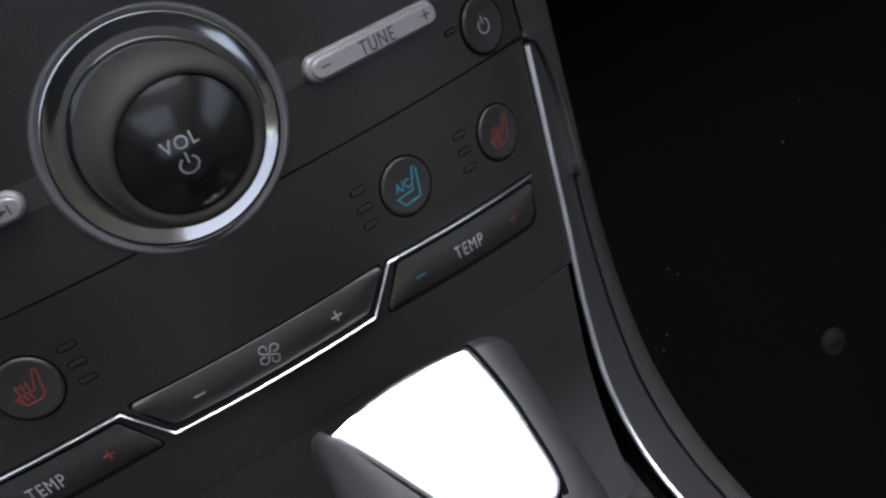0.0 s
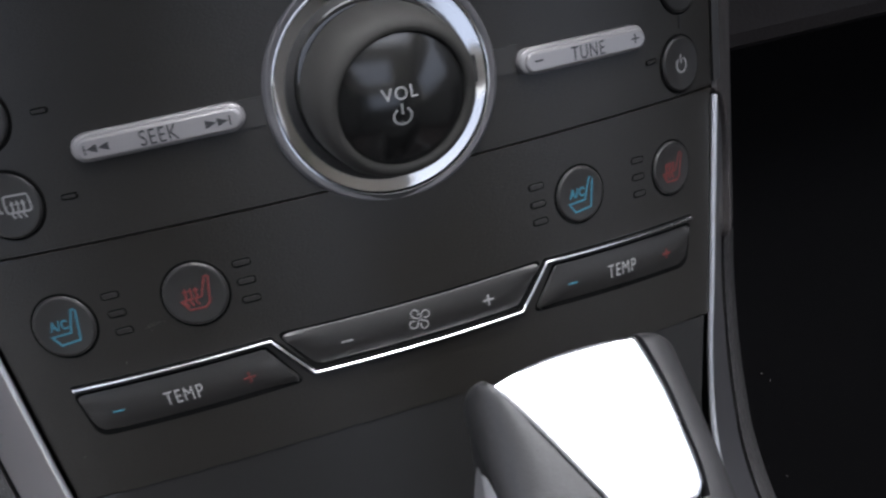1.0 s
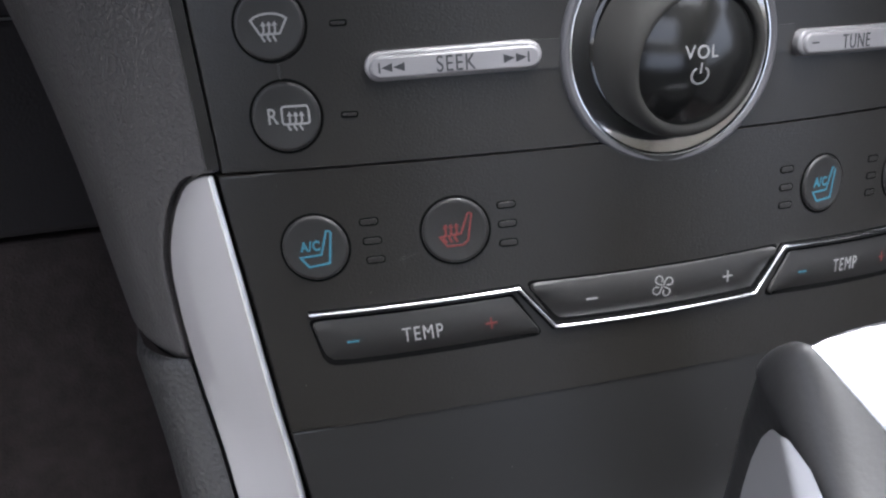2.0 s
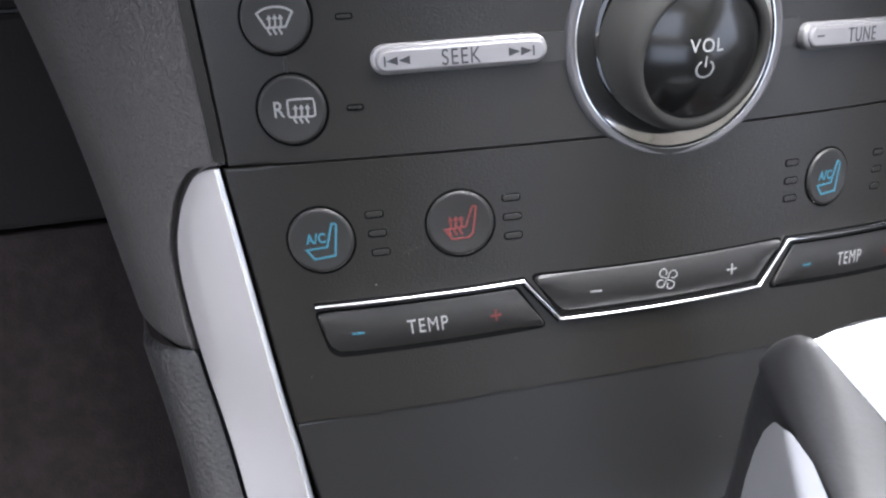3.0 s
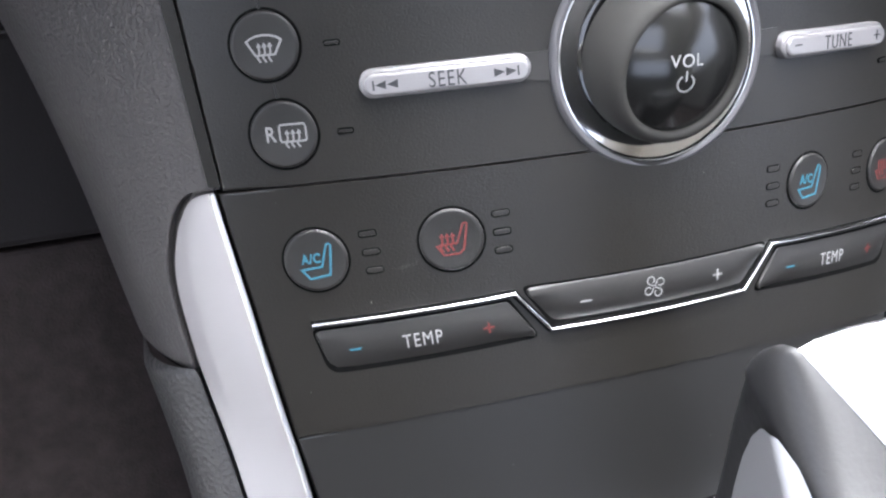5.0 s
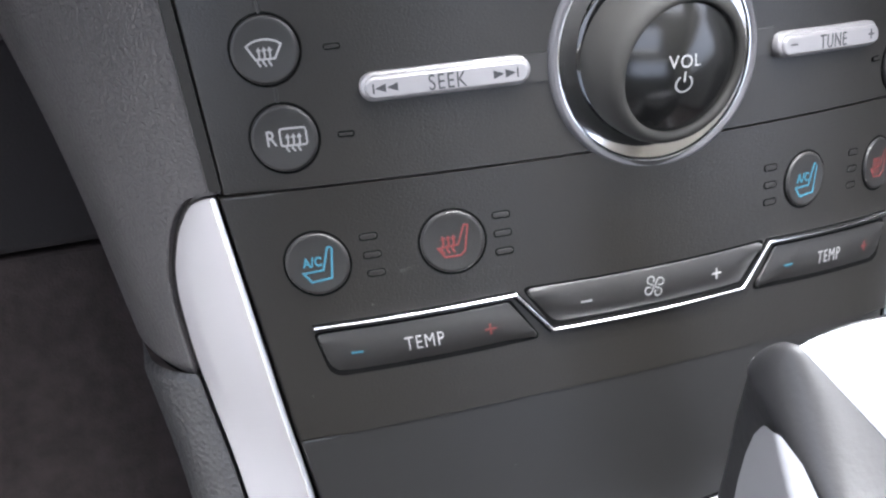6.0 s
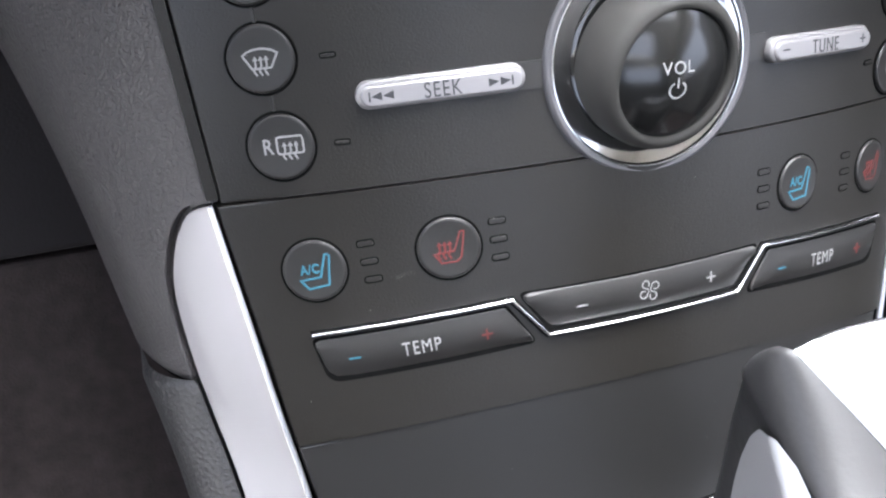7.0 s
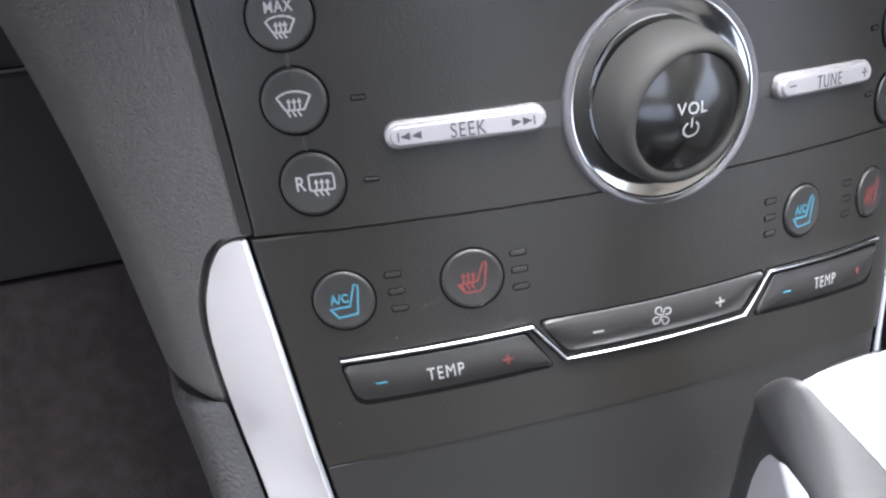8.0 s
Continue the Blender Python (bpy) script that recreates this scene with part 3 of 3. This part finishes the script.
def pad_rows(s, zs, bulge, soft_end, slope, inset=0.0):
    """The skin of a pad: a rounded face that falls away from the stack's edge, with a groove where the trim lies in it."""
    rows = []
    for z in zs:
        xi, yi = edge_high(z) + 0.30, face_y(edge_high(z)) + 0.05
        sink = soft_end(z)
        xo, xt = pad_outer(z) - inset - 0.34 * sink, trim_outer(s, z)
        groove = 0.5 if xt > 0 else 0.3
        xt = max(xt, xi - 0.25)
        xs = [xi + (xt + 0.02 - xi) * k / 3 for k in range(3)] + [xt + 0.02 + 0.28 * k / 9 for k in range(10)]
        xs += [xt + 0.30 + (xo - xt - 0.30) * math.sin(math.pi / 2 * k / 32) for k in range(1, 33)]
        row = [(s * (xi - 0.1), yi + 2.4, z), (s * (xi - 0.02), yi + 0.5, z)]
        for x in xs:
            u = max(0.0, min(1.0, (x - xi) / (xo - xi)))
            y = yi + 0.14 + 0.28 * sink + slope * (x - xi) - bulge * math.sin(math.pi * u) + 1.8 * (1 - math.sqrt(max(0.0, 1 - max(0.0, (u - 0.7) / 0.3) ** 2)))
            g = max(0.0, min(1.0, (xt + 0.30 - x) / 0.28)) ** 1.4
            row.append((s * x, y + groove * g * g * (3 - 2 * g), z))
        depth = slope * (xo - xi) + 1.8
        row += [(s * (xo - 0.1), yi + depth + 1.5, z), (s * (xo - 0.8), yi + depth + 4.0, z)]
        rows.append(row)
    return rows


LOW_START = min((k / 1000 for k in range(1000)), key=lambda t: abs(spline(INNER, t).z + 1.64))
for s in (-1, 1):
    pad = thing("side_pad", (s * 14, 4, 6), "padded dark grey leather side of the centre stack", "pad", "upper side pads")
    zs = [-1.98 + 17.92 * (k / 110) ** 1.2 for k in range(111)]
    part("leather_cover", loft(pad_rows(s, zs, 0.36, lambda z: max(0.0, 1 - (z + 1.98) / 0.45) ** 2, 1.4)), LEATHER, pad)
    part("edge_strip", loft([[(s * (edge_high(z) + 0.03), face_y(edge_high(z)) + 0.9, z), (s * (edge_high(z) + 0.05), face_y(edge_high(z)) + 0.02, z), (s * (edge_high(z) + 0.37), face_y(edge_high(z)) + 0.10, z), (s * (edge_high(z) + 0.40), face_y(edge_high(z)) + 0.9, z)] for z in [4.25 + 0.4 * k for k in range(26)]]), SOFT_BLACK, pad)
    bead = [(p[0], p[1] + 0.12, -2.02) for p in pad_rows(s, [-2.02], 0.2, lambda z: 0.6, 1.4, 0.15)[0][15:-2]]
    part("joint_bead", tube(bead, 0.07, 6), GAP, pad, "dark joint below the pad")
    low = thing("lower_side_pad", (s * 13.5, 4, -3), "creased dark leather pad on the side of the console", "pad", "lower side pads")
    rows, crease = [], []
    for k in range(91):
        t = LOW_START + (0.97 - LOW_START) * (k / 90) ** 1.25
        p, back = trim_row(s, t, 1.0)
        sink = max(0.0, 1 - k / 5) ** 2
        side_way = Vector((s, 0, 0))
        row = [p + side_way * 0.05 + back * 1.6, p + side_way * 0.10 + back * (0.5 + 0.4 * sink)]
        for j in range(25):
            a = math.pi / 2 * j / 24
            row.append(p + side_way * (0.13 + 0.08 * sink + (1.62 - 0.36 * sink) * math.sin(a)) + back * (0.14 * sink + 1.2 * math.sin(a) + 1.7 * (1 - math.cos(a)) - 0.12 * math.sin(2 * a)))
        row.append(p + side_way * 1.65 + back * 5.5)
        rows.append(row)
        crease.append(p + side_way * 0.12 + back * 0.35)
    part("leather_cover", loft(rows), LEATHER_OLD, low)
    part("inner_piping", tube(crease[3:], 0.06, 6), GAP, low, "dark joint between pad and trim")

# ---- gear selector ----
# up and rear of the car, on the leaning face
UP, REAR_WAY = Vector((0, -0.53, 0.848)), Vector((0, -0.848, -0.53))
selector = thing("gear_selector", (2.0, -6.0, -9.0), "dark leather gear selector with a polished metal top plate", "gear selector")


def selector_point(x, back, up):
    return Vector((2.0 + x, -6.35, 0.35)) + REAR_WAY * back + UP * up


def plate_height(b):
    """The top of the grip: it falls towards the rear and rolls over at both ends."""
    up = 0.88 - 0.38 * max(b, 0.3) - 0.03 - 0.85 * max(0.0, 0.30 - b) ** 2
    if b > 4.1:
        up -= 1.6 * ((b - 4.1) / 0.9) ** 2
    return up


def plate_left(b):
    return (-2.09 + 0.498 * (b - 0.26)) if b < 2.35 else (-1.05 + 0.50 * (b - 2.35))


def plate_right(b):
    return 1.74 - 0.085 * max(0.0, 1.9 - b) ** 1.6 - 0.15 * max(0.0, b - 2.9) ** 2


def selector_rows():
    """Cross sections from the front of the grip to its rear, each from the left foot over the top to the right foot."""
    rows = []
    for i in range(50):
        turn_in = math.pi / 2 * max(0.0, 1 - i / 12)
        b = 0.08 - 0.55 * math.sin(turn_in) if i < 12 else 0.08 + 4.97 * (i - 12) / 37
        end = (1 - math.cos(turn_in)) if i < 12 else max(0.0, (b - 4.2) / 0.85) ** 2
        up, right = plate_height(b), plate_right(max(b, 0.2)) + 0.08
        left = plate_left(min(3.5, max(b, 0.1))) - 0.08
        sunk = 0.55 if b < 3.80 else 0.03
        wall, foot = -2.68 + 0.26 * end, -1.02 - 0.06 * b
        up -= 0.30 * end + 0.42 * max(0.0, (0.35 - b) / 0.8) ** 1.5
        row = [(-2.0 + 0.5 * end, b * 0.8 + 1.2, -9.0), (-2.3 + 0.42 * end, b * 0.95 + 0.6, -5.0), (-2.46 + 0.32 * end, b + 0.22, -2.8), (wall + 0.12, b + 0.02, foot - 0.25)]
        low = min(foot, up - 0.6)
        left = max(left, wall + 0.3)
        for k in range(15):
            a = math.pi / 2 * k / 14
            row.append((wall + (left - wall) * (1 - math.cos(a) ** 0.85), b, low + (up - 0.012 * left * left - low) * math.sin(a) ** 0.85))
        for k in range(1, 8):
            row.append((left + 0.06 + (right - left - 0.12) * (k - 1) / 6, b, up - sunk * (1.0 if b > 0.25 else 2.2 * (0.35, 0.7, 0.95, 1.0, 0.95, 0.7, 0.35)[k - 1])))
        out, drop = 2.72 - 0.75 * end, 1.5
        right = min(right, out - 0.4)
        for k in range(13):
            a = math.pi / 2 * k / 12
            row.append((right + (out - right) * math.sin(a), b, up - 0.012 * right * right - drop * (1 - math.cos(a))))
        row += [(2.60 - 0.75 * end, b, min(-2.6, up - 2)), (2.45 - 0.75 * end, b * 0.95 + 0.6, -5.2), (2.1 - 0.75 * end, b * 0.8 + 1.2, -9.0)]
        rows.append([selector_point(*p) for p in row])
    return rows


grip = loft(selector_rows())
bmesh.ops.holes_fill(grip, edges=grip.edges[:], sides=0)
part("grip", grip, GRIP_LEATHER, selector, "smooth dark leather grip")


def top_plate(grow, lift, thick=0.5):
    """A plate that follows the top of the grip, rolled over at its front, with a rounded rim."""
    rows, n, c = [], 64, 44
    for j in range(-1, n + 2):
        v = max(0.0, min(1.0, j / n))
        row = []
        for k in range(-1, c + 2):
            u = max(0.0, min(1.0, k / c))
            b0 = -0.03 - grow + (3.87 + 2 * grow) * v
            corner = 0.42 * (1 - math.sqrt(max(0.0, 1 - max(0.0, (b0 - 3.42) / 0.42) ** 2))) if b0 > 3.42 else 0.0
            lo, hi = plate_left(b0) - grow + corner, plate_right(b0) + grow - corner
            x = lo + (hi - lo) * u
            b = b0 + 0.065 * x * x * (1 - v) ** 3
            rim = max(0.0, 1 - min(u * (hi - lo), (1 - u) * (hi - lo), v * 3.9, (1 - v) * 3.9) / 0.09)
            roll = max(0.0, 0.62 - b - 0.03 * x * x)
            edge = thick if (j in (-1, n + 1) or k in (-1, c + 1)) else 0.0
            row.append(selector_point(x, b, 0.88 - 0.38 * b + lift - 0.012 * x * x - 0.38 * roll * roll - 0.05 * rim * rim - edge))
        rows.append(row)
    return loft(rows)


part("plate_seam", top_plate(0.035, -0.09), GAP, selector, "dark seam round the plate")
part("top_plate", top_plate(0.0, -0.045), SILVER, selector, "polished silver top plate")
INSERT = [(1.75, -4.4), (1.32, -3.5), (1.02, -2.7), (0.90, -2.0), (1.0, -1.42), (1.5, -1.06), (2.4, -0.99), (4.0, -1.15), (4.0, -6.5), (2.75, -6.5)]
side = bmesh.new()
face = side.faces.new([side.verts.new((b, u, 0)) for b, u in rounded(INSERT, [0.8, 0.8, 0.8, 0.6, 0.4, 0.6, 0.6, 0.2, 0.2, 0.3], 6)])
for k in range(1, 34):
    bmesh.ops.bisect_plane(side, geom=side.verts[:] + side.edges[:] + side.faces[:], plane_co=(0.6 + 0.1 * k, 0, 0), plane_no=(1, 0, 0))
for k in range(1, 40):
    bmesh.ops.bisect_plane(side, geom=side.verts[:] + side.edges[:] + side.faces[:], plane_co=(0, -0.94 - 0.08 * k - 0.002 * k * k, 0), plane_no=(0, 1, 0))
for v in side.verts:
    b, u, _ = v.co
    below = max(0.0, min(-0.98 - u, 0.05 + 0.26 * max(0.0, b - 0.95)))
    v.co = selector_point(-2.70 - 0.72 * below + 0.04 * (u + 1.6) + 0.10 * (b - 1.4) ** 2 * (b < 1.4), b, u)
part("side_insert", side, INSERT_SILVER, selector, "silver insert in the side of the grip")

# ---- console round the selector ----
console = thing("gear_console", (0, -4, -14), "dark console base round the gear selector", "console")
DECK = [(1.4, -11.4), (0.2, -12.3), (-1.6, -13.4), (-6.0, -16.0), (-14.0, -20.8), (-26.0, -28.0)]
part("deck", loft([[(-9.6, y + 3, z - 2), (-9.5, y, z), (-5, y, z), (0, y, z), (5, y, z), (9.5, y, z), (9.6, y + 3, z - 2)] for y, z in DECK]), DASH, console)
gate = capsule(9.0, 7.4, 12)
bm = bmesh.new()
ring_rows = []
for q in (1.0, 0.96, 0.92, 0.90):
    ring_rows.append([Vector((2.0 + x * q, -6.9, -16.3)) + REAR_WAY * (z * q) + UP * (0.35 if q in (0.96, 0.92) else 0.12) for x, z in gate + gate[:1]])
part("gate_bezel", loft(ring_rows), KEY_BLACK, console, "black bezel round the selector gate")

# ---- footwells and cabin ----


def block(name, lo, hi, mat, kind="structure", label="", category="", bevel=0.0, on_panel=True):
    bm = bmesh.new()
    bmesh.ops.create_cube(bm, size=1)
    bm.transform(Matrix.Translation([(a + b) / 2 for a, b in zip(lo, hi)]) @ Matrix.Diagonal([b - a for a, b in zip(lo, hi)] + [1]))
    if bevel:
        bmesh.ops.bevel(bm, geom=bm.edges[:], offset=bevel, segments=2, affect="EDGES", profile=0.5)
    me = bpy.data.meshes.new(name)
    bm.transform(Matrix.Diagonal((0.01, 0.01, 0.01, 1)))
    bm.to_mesh(me)
    bm.free()
    me.materials.append(mat)
    ob = new(name, me)
    if on_panel:
        ob.matrix_basis = M
    return tagged(ob, label, category, "", kind)


block("dash_panel", (-70, 21, -1.4), (-12, 24, 7.72), DASH, label="dark lower dashboard panel in the footwell", category="panel", bevel=0.3)
# highlight along the panel lip, made as a strip of lighter colour
block("dash_lip_highlight", (-70, 20.6, 7.70), (-12, 24, 7.82), DOOR_TRIM, label="thin lighter strip painting the highlight on the lip between the dashboard panels", category="trim", bevel=0.05)
block("dash_panel", (-70, 20.7, 7.82), (-12, 24, 43), DASH, label="dark dashboard panel above the footwell", category="panel", bevel=0.3)
block("footwell_carpet", (-70, 21.5, -70), (-11, 26, -1.7), CARPET, label="black carpet lining the driver footwell", category="carpet", bevel=0.2)
# same lining as the driver side; its deeper shade is put into the colour
block("footwell_lining", (11, 21.5, -70), (70, 26, 40), SHADE_BLACK, label="passenger footwell lining with its shade painted as near-black", category="lining", bevel=0.2)
block("dash_face", (15.5, 9.5, 3.6), (70, 21.4, 44), DASH, label="dark glovebox and dashboard face", category="dashboard", bevel=0.8)
# three unseen overhang blocks, added to hold back light from above
block("dash_face", (-70, -5, 19), (-18, 20.2, 44), SHADE_BLACK, label="unseen dark overhang block shading the driver-side pad from above", category="dashboard", bevel=0.8)
block("dash_face", (-18, -3, 16.4), (15.5, 20.3, 44), SHADE_BLACK, label="unseen dark overhang block above the controls", category="dashboard", bevel=0.5)
block("dash_face", (16.5, -4, 18.5), (70, 20.2, 44), SHADE_BLACK, label="unseen dark overhang block above the passenger footwell", category="dashboard", bevel=0.8)
block("dash_core", (-12.6, 7.5, -40), (12.6, 21, 40), SHADE_BLACK, label="dark body of the centre stack", category="console")
floor = block("floor", (-75, -190, -4), (75, 88, 0), CARPET, label="black carpeted car floor", category="floor", on_panel=False)
# unseen roof; its rear opening is added to brighten the knob's chrome dish
roof = bmesh.new()
for lo, hi in (((-76, -190), (76, -128)), ((-76, -128), (-36, -66)), ((20, -128), (76, -66)), ((-76, -66), (76, -44)), ((-76, 2), (76, 14)), ((-76, -44), (-16, 2)), ((56, -44), (76, 2))):
    bmesh.ops.create_cube(roof, size=1, matrix=Matrix.Translation(((lo[0] + hi[0]) / 200, (lo[1] + hi[1]) / 200, 1.295)) @ Matrix.Diagonal(((hi[0] - lo[0]) / 100, (hi[1] - lo[1]) / 100, 0.03, 1)))
roof_mesh = bpy.data.meshes.new("ceiling")
roof.to_mesh(roof_mesh)
roof.free()
roof_mesh.materials.append(HEADLINER)
tagged(new("ceiling", roof_mesh), "unseen cream cloth headliner with two roof openings, the rear one added for light", "ceiling", "", "structure")
block("wall_west", (-76, -190, 0), (-72, -50, 66), DOOR_TRIM, label="dark trim of the rear side", category="wall", on_panel=False)
# unseen pieces, sized so the left of the control face reflects less sky
block("wall_west", (-76, -94, 66), (-72, -50, 128), DOOR_TRIM, label="unseen dark pillar behind the open door, widened to block light", category="wall", on_panel=False)
block("wall_west", (-76, -190, 66), (-72, -94, 128), DOOR_TRIM, label="unseen dark wall closing the rear driver side against light", category="wall", on_panel=False)
block("door_sill", (-76, -50, 0), (-72, 10, 4), DOOR_TRIM, label="dark sill of the open driver door", category="sill", on_panel=False)
block("wall_west", (-76, 10, 0), (-72, 90, 84), DOOR_TRIM, label="dark kick panel ahead of the open door", category="wall", on_panel=False)
# unseen passenger side; its rear window is sized for the control face's reflections
block("wall_east", (72, -190, 0), (76, -28, 60), DOOR_GREIGE, label="grey trim of the rear passenger side below its window", category="door trim", on_panel=False)
block("wall_east", (72, -190, 60), (76, -98, 128), CREAM, label="cream rear side pillar", category="wall", on_panel=False)
block("wall_east", (72, -98, 106), (76, -28, 128), CREAM, label="cream roof rail above the rear side window", category="wall", on_panel=False)
block("wall_east", (72, -28, 0), (76, 90, 44), DOOR_TRIM, label="dark lower trim of the closed passenger door", category="door trim", on_panel=False)
# front part toned dark and its window closed to dim the right trim and pad
block("wall_east", (72, -28, 44), (76, -14, 98), DOOR_GREIGE, label="unseen grey strip of the passenger door, toned for reflections", category="door trim", on_panel=False)
block("wall_east", (72, -14, 44), (76, 90, 98), DOOR_TRIM, label="unseen front of the passenger door, darkened to dim the right trim and pad", category="door trim", on_panel=False)
block("wall_east", (72, -14, 98), (76, 90, 128), DOOR_TRIM, label="unseen dark block closing the front passenger window against light", category="wall", on_panel=False)
block("wall_south", (-76, -194, 0), (76, -190, 84), DOOR_TRIM, label="dark rear of the cabin below the rear window", category="wall", on_panel=False)
block("wall_south", (-76, -194, 84), (-46, -190, 131), DOOR_TRIM, label="unseen dark wall closing the rear driver side against light beside the rear window", category="wall", on_panel=False)
block("wall_south", (46, -194, 84), (76, -190, 131), DOOR_TRIM, label="unseen dark wall closing the rear driver side against light beside the rear window", category="wall", on_panel=False)
block("wall_north", (-76, 88, 0), (76, 92, 88), SHADE_BLACK, label="dark bulkhead", category="wall", on_panel=False)
block("dash_top", (-72, 14, 84), (72, 90, 88), SHADE_BLACK, label="dark dashboard top", category="dashboard", on_panel=False)
block("ground", (-30000, -30000, -45), (30000, 30000, -40), TARMAC, label="grey concrete ground outside the car", category="ground", on_panel=False)

# ---- small things in the passenger footwell ----
fastener = thing("lining_fastener", (34.3, 21.4, -29.4), "round black plastic fastener in the footwell lining", "fastener")
part("fastener_head", turned([(0, -0.42), (0.5, -0.40), (0.85, -0.28), (1.0, -0.10), (1.02, 0.1)], 28, Matrix.Translation((34.3, 21.45, -29.4))), DASH, fastener)
part("fastener_slot", plate(capsule(0.9, 0.16, 4), -0.43, -0.3, 0.0, m=Matrix.Translation((34.3, 21.45, -29.4))), GAP, fastener)


def specks(name, places, size, label, mat):
    """Scattered crumbs of lint or dust lying on a surface: rows of place and outward way."""
    bm = bmesh.new()
    for p, way in places:
        m = Matrix.Translation(p) @ Vector((0, 0, 1)).rotation_difference(way).to_matrix().to_4x4() @ Matrix.Rotation(random.uniform(0, 6.3), 4, "Z")
        k = size * random.uniform(0.5, 1.3)
        m = m @ Matrix.Diagonal((k * random.uniform(0.7, 2.6), k * random.uniform(0.5, 0.9), k * 0.35, 1))
        bmesh.ops.create_icosphere(bm, subdivisions=1, radius=0.5, matrix=m)
    bm.transform(Matrix.Diagonal((0.01, 0.01, 0.01, 1)))
    me = bpy.data.meshes.new(name)
    bm.to_mesh(me)
    bm.free()
    me.materials.append(mat)
    ob = new(name, me)
    ob.matrix_basis = M
    return tagged(ob, label, "lint", "", "stuff")


out = Vector((0, -1, 0))
lint = [(Vector((random.gauss(24, 1.6), 21.42, random.gauss(-22.5, 2.0))), out) for _ in range(5)]
lint += [(Vector((random.uniform(19, 38), 21.42, random.uniform(-36, -12))), out) for _ in range(6)]
specks("lint", lint, 0.085, "pale lint on the black footwell lining", LINT)
dust = []
for _ in range(26):
    x, z = random.uniform(-9, 9), random.uniform(-9.5, -3.4)
    dust.append((Vector((x, face_y(x) + 0.025, z)), Vector((2 * K * x, -1, 0)).normalized()))
for _ in range(8):
    x, z = random.uniform(-11, 11), random.uniform(-2.4, 12)
    dust.append((Vector((x, face_y(x) + (0.0 if z < 4.3 else 0.028), z)), Vector((2 * K * x, -1, 0)).normalized()))
specks("dust", dust, 0.024, "fine pale dust on the dark plastic", DUST)
smudge = []
for _ in range(60):
    x = random.gauss(-7.25, 0.17)
    smudge.append((Vector((x, face_y(x), 1.62 + 0.35 * (x + 7.25) + random.gauss(0, 0.05))), Vector((2 * K * x, -1, 0)).normalized()))
specks("dust_smudge", smudge, 0.010, "faint pale dust smudge on the dark plastic", DUST)
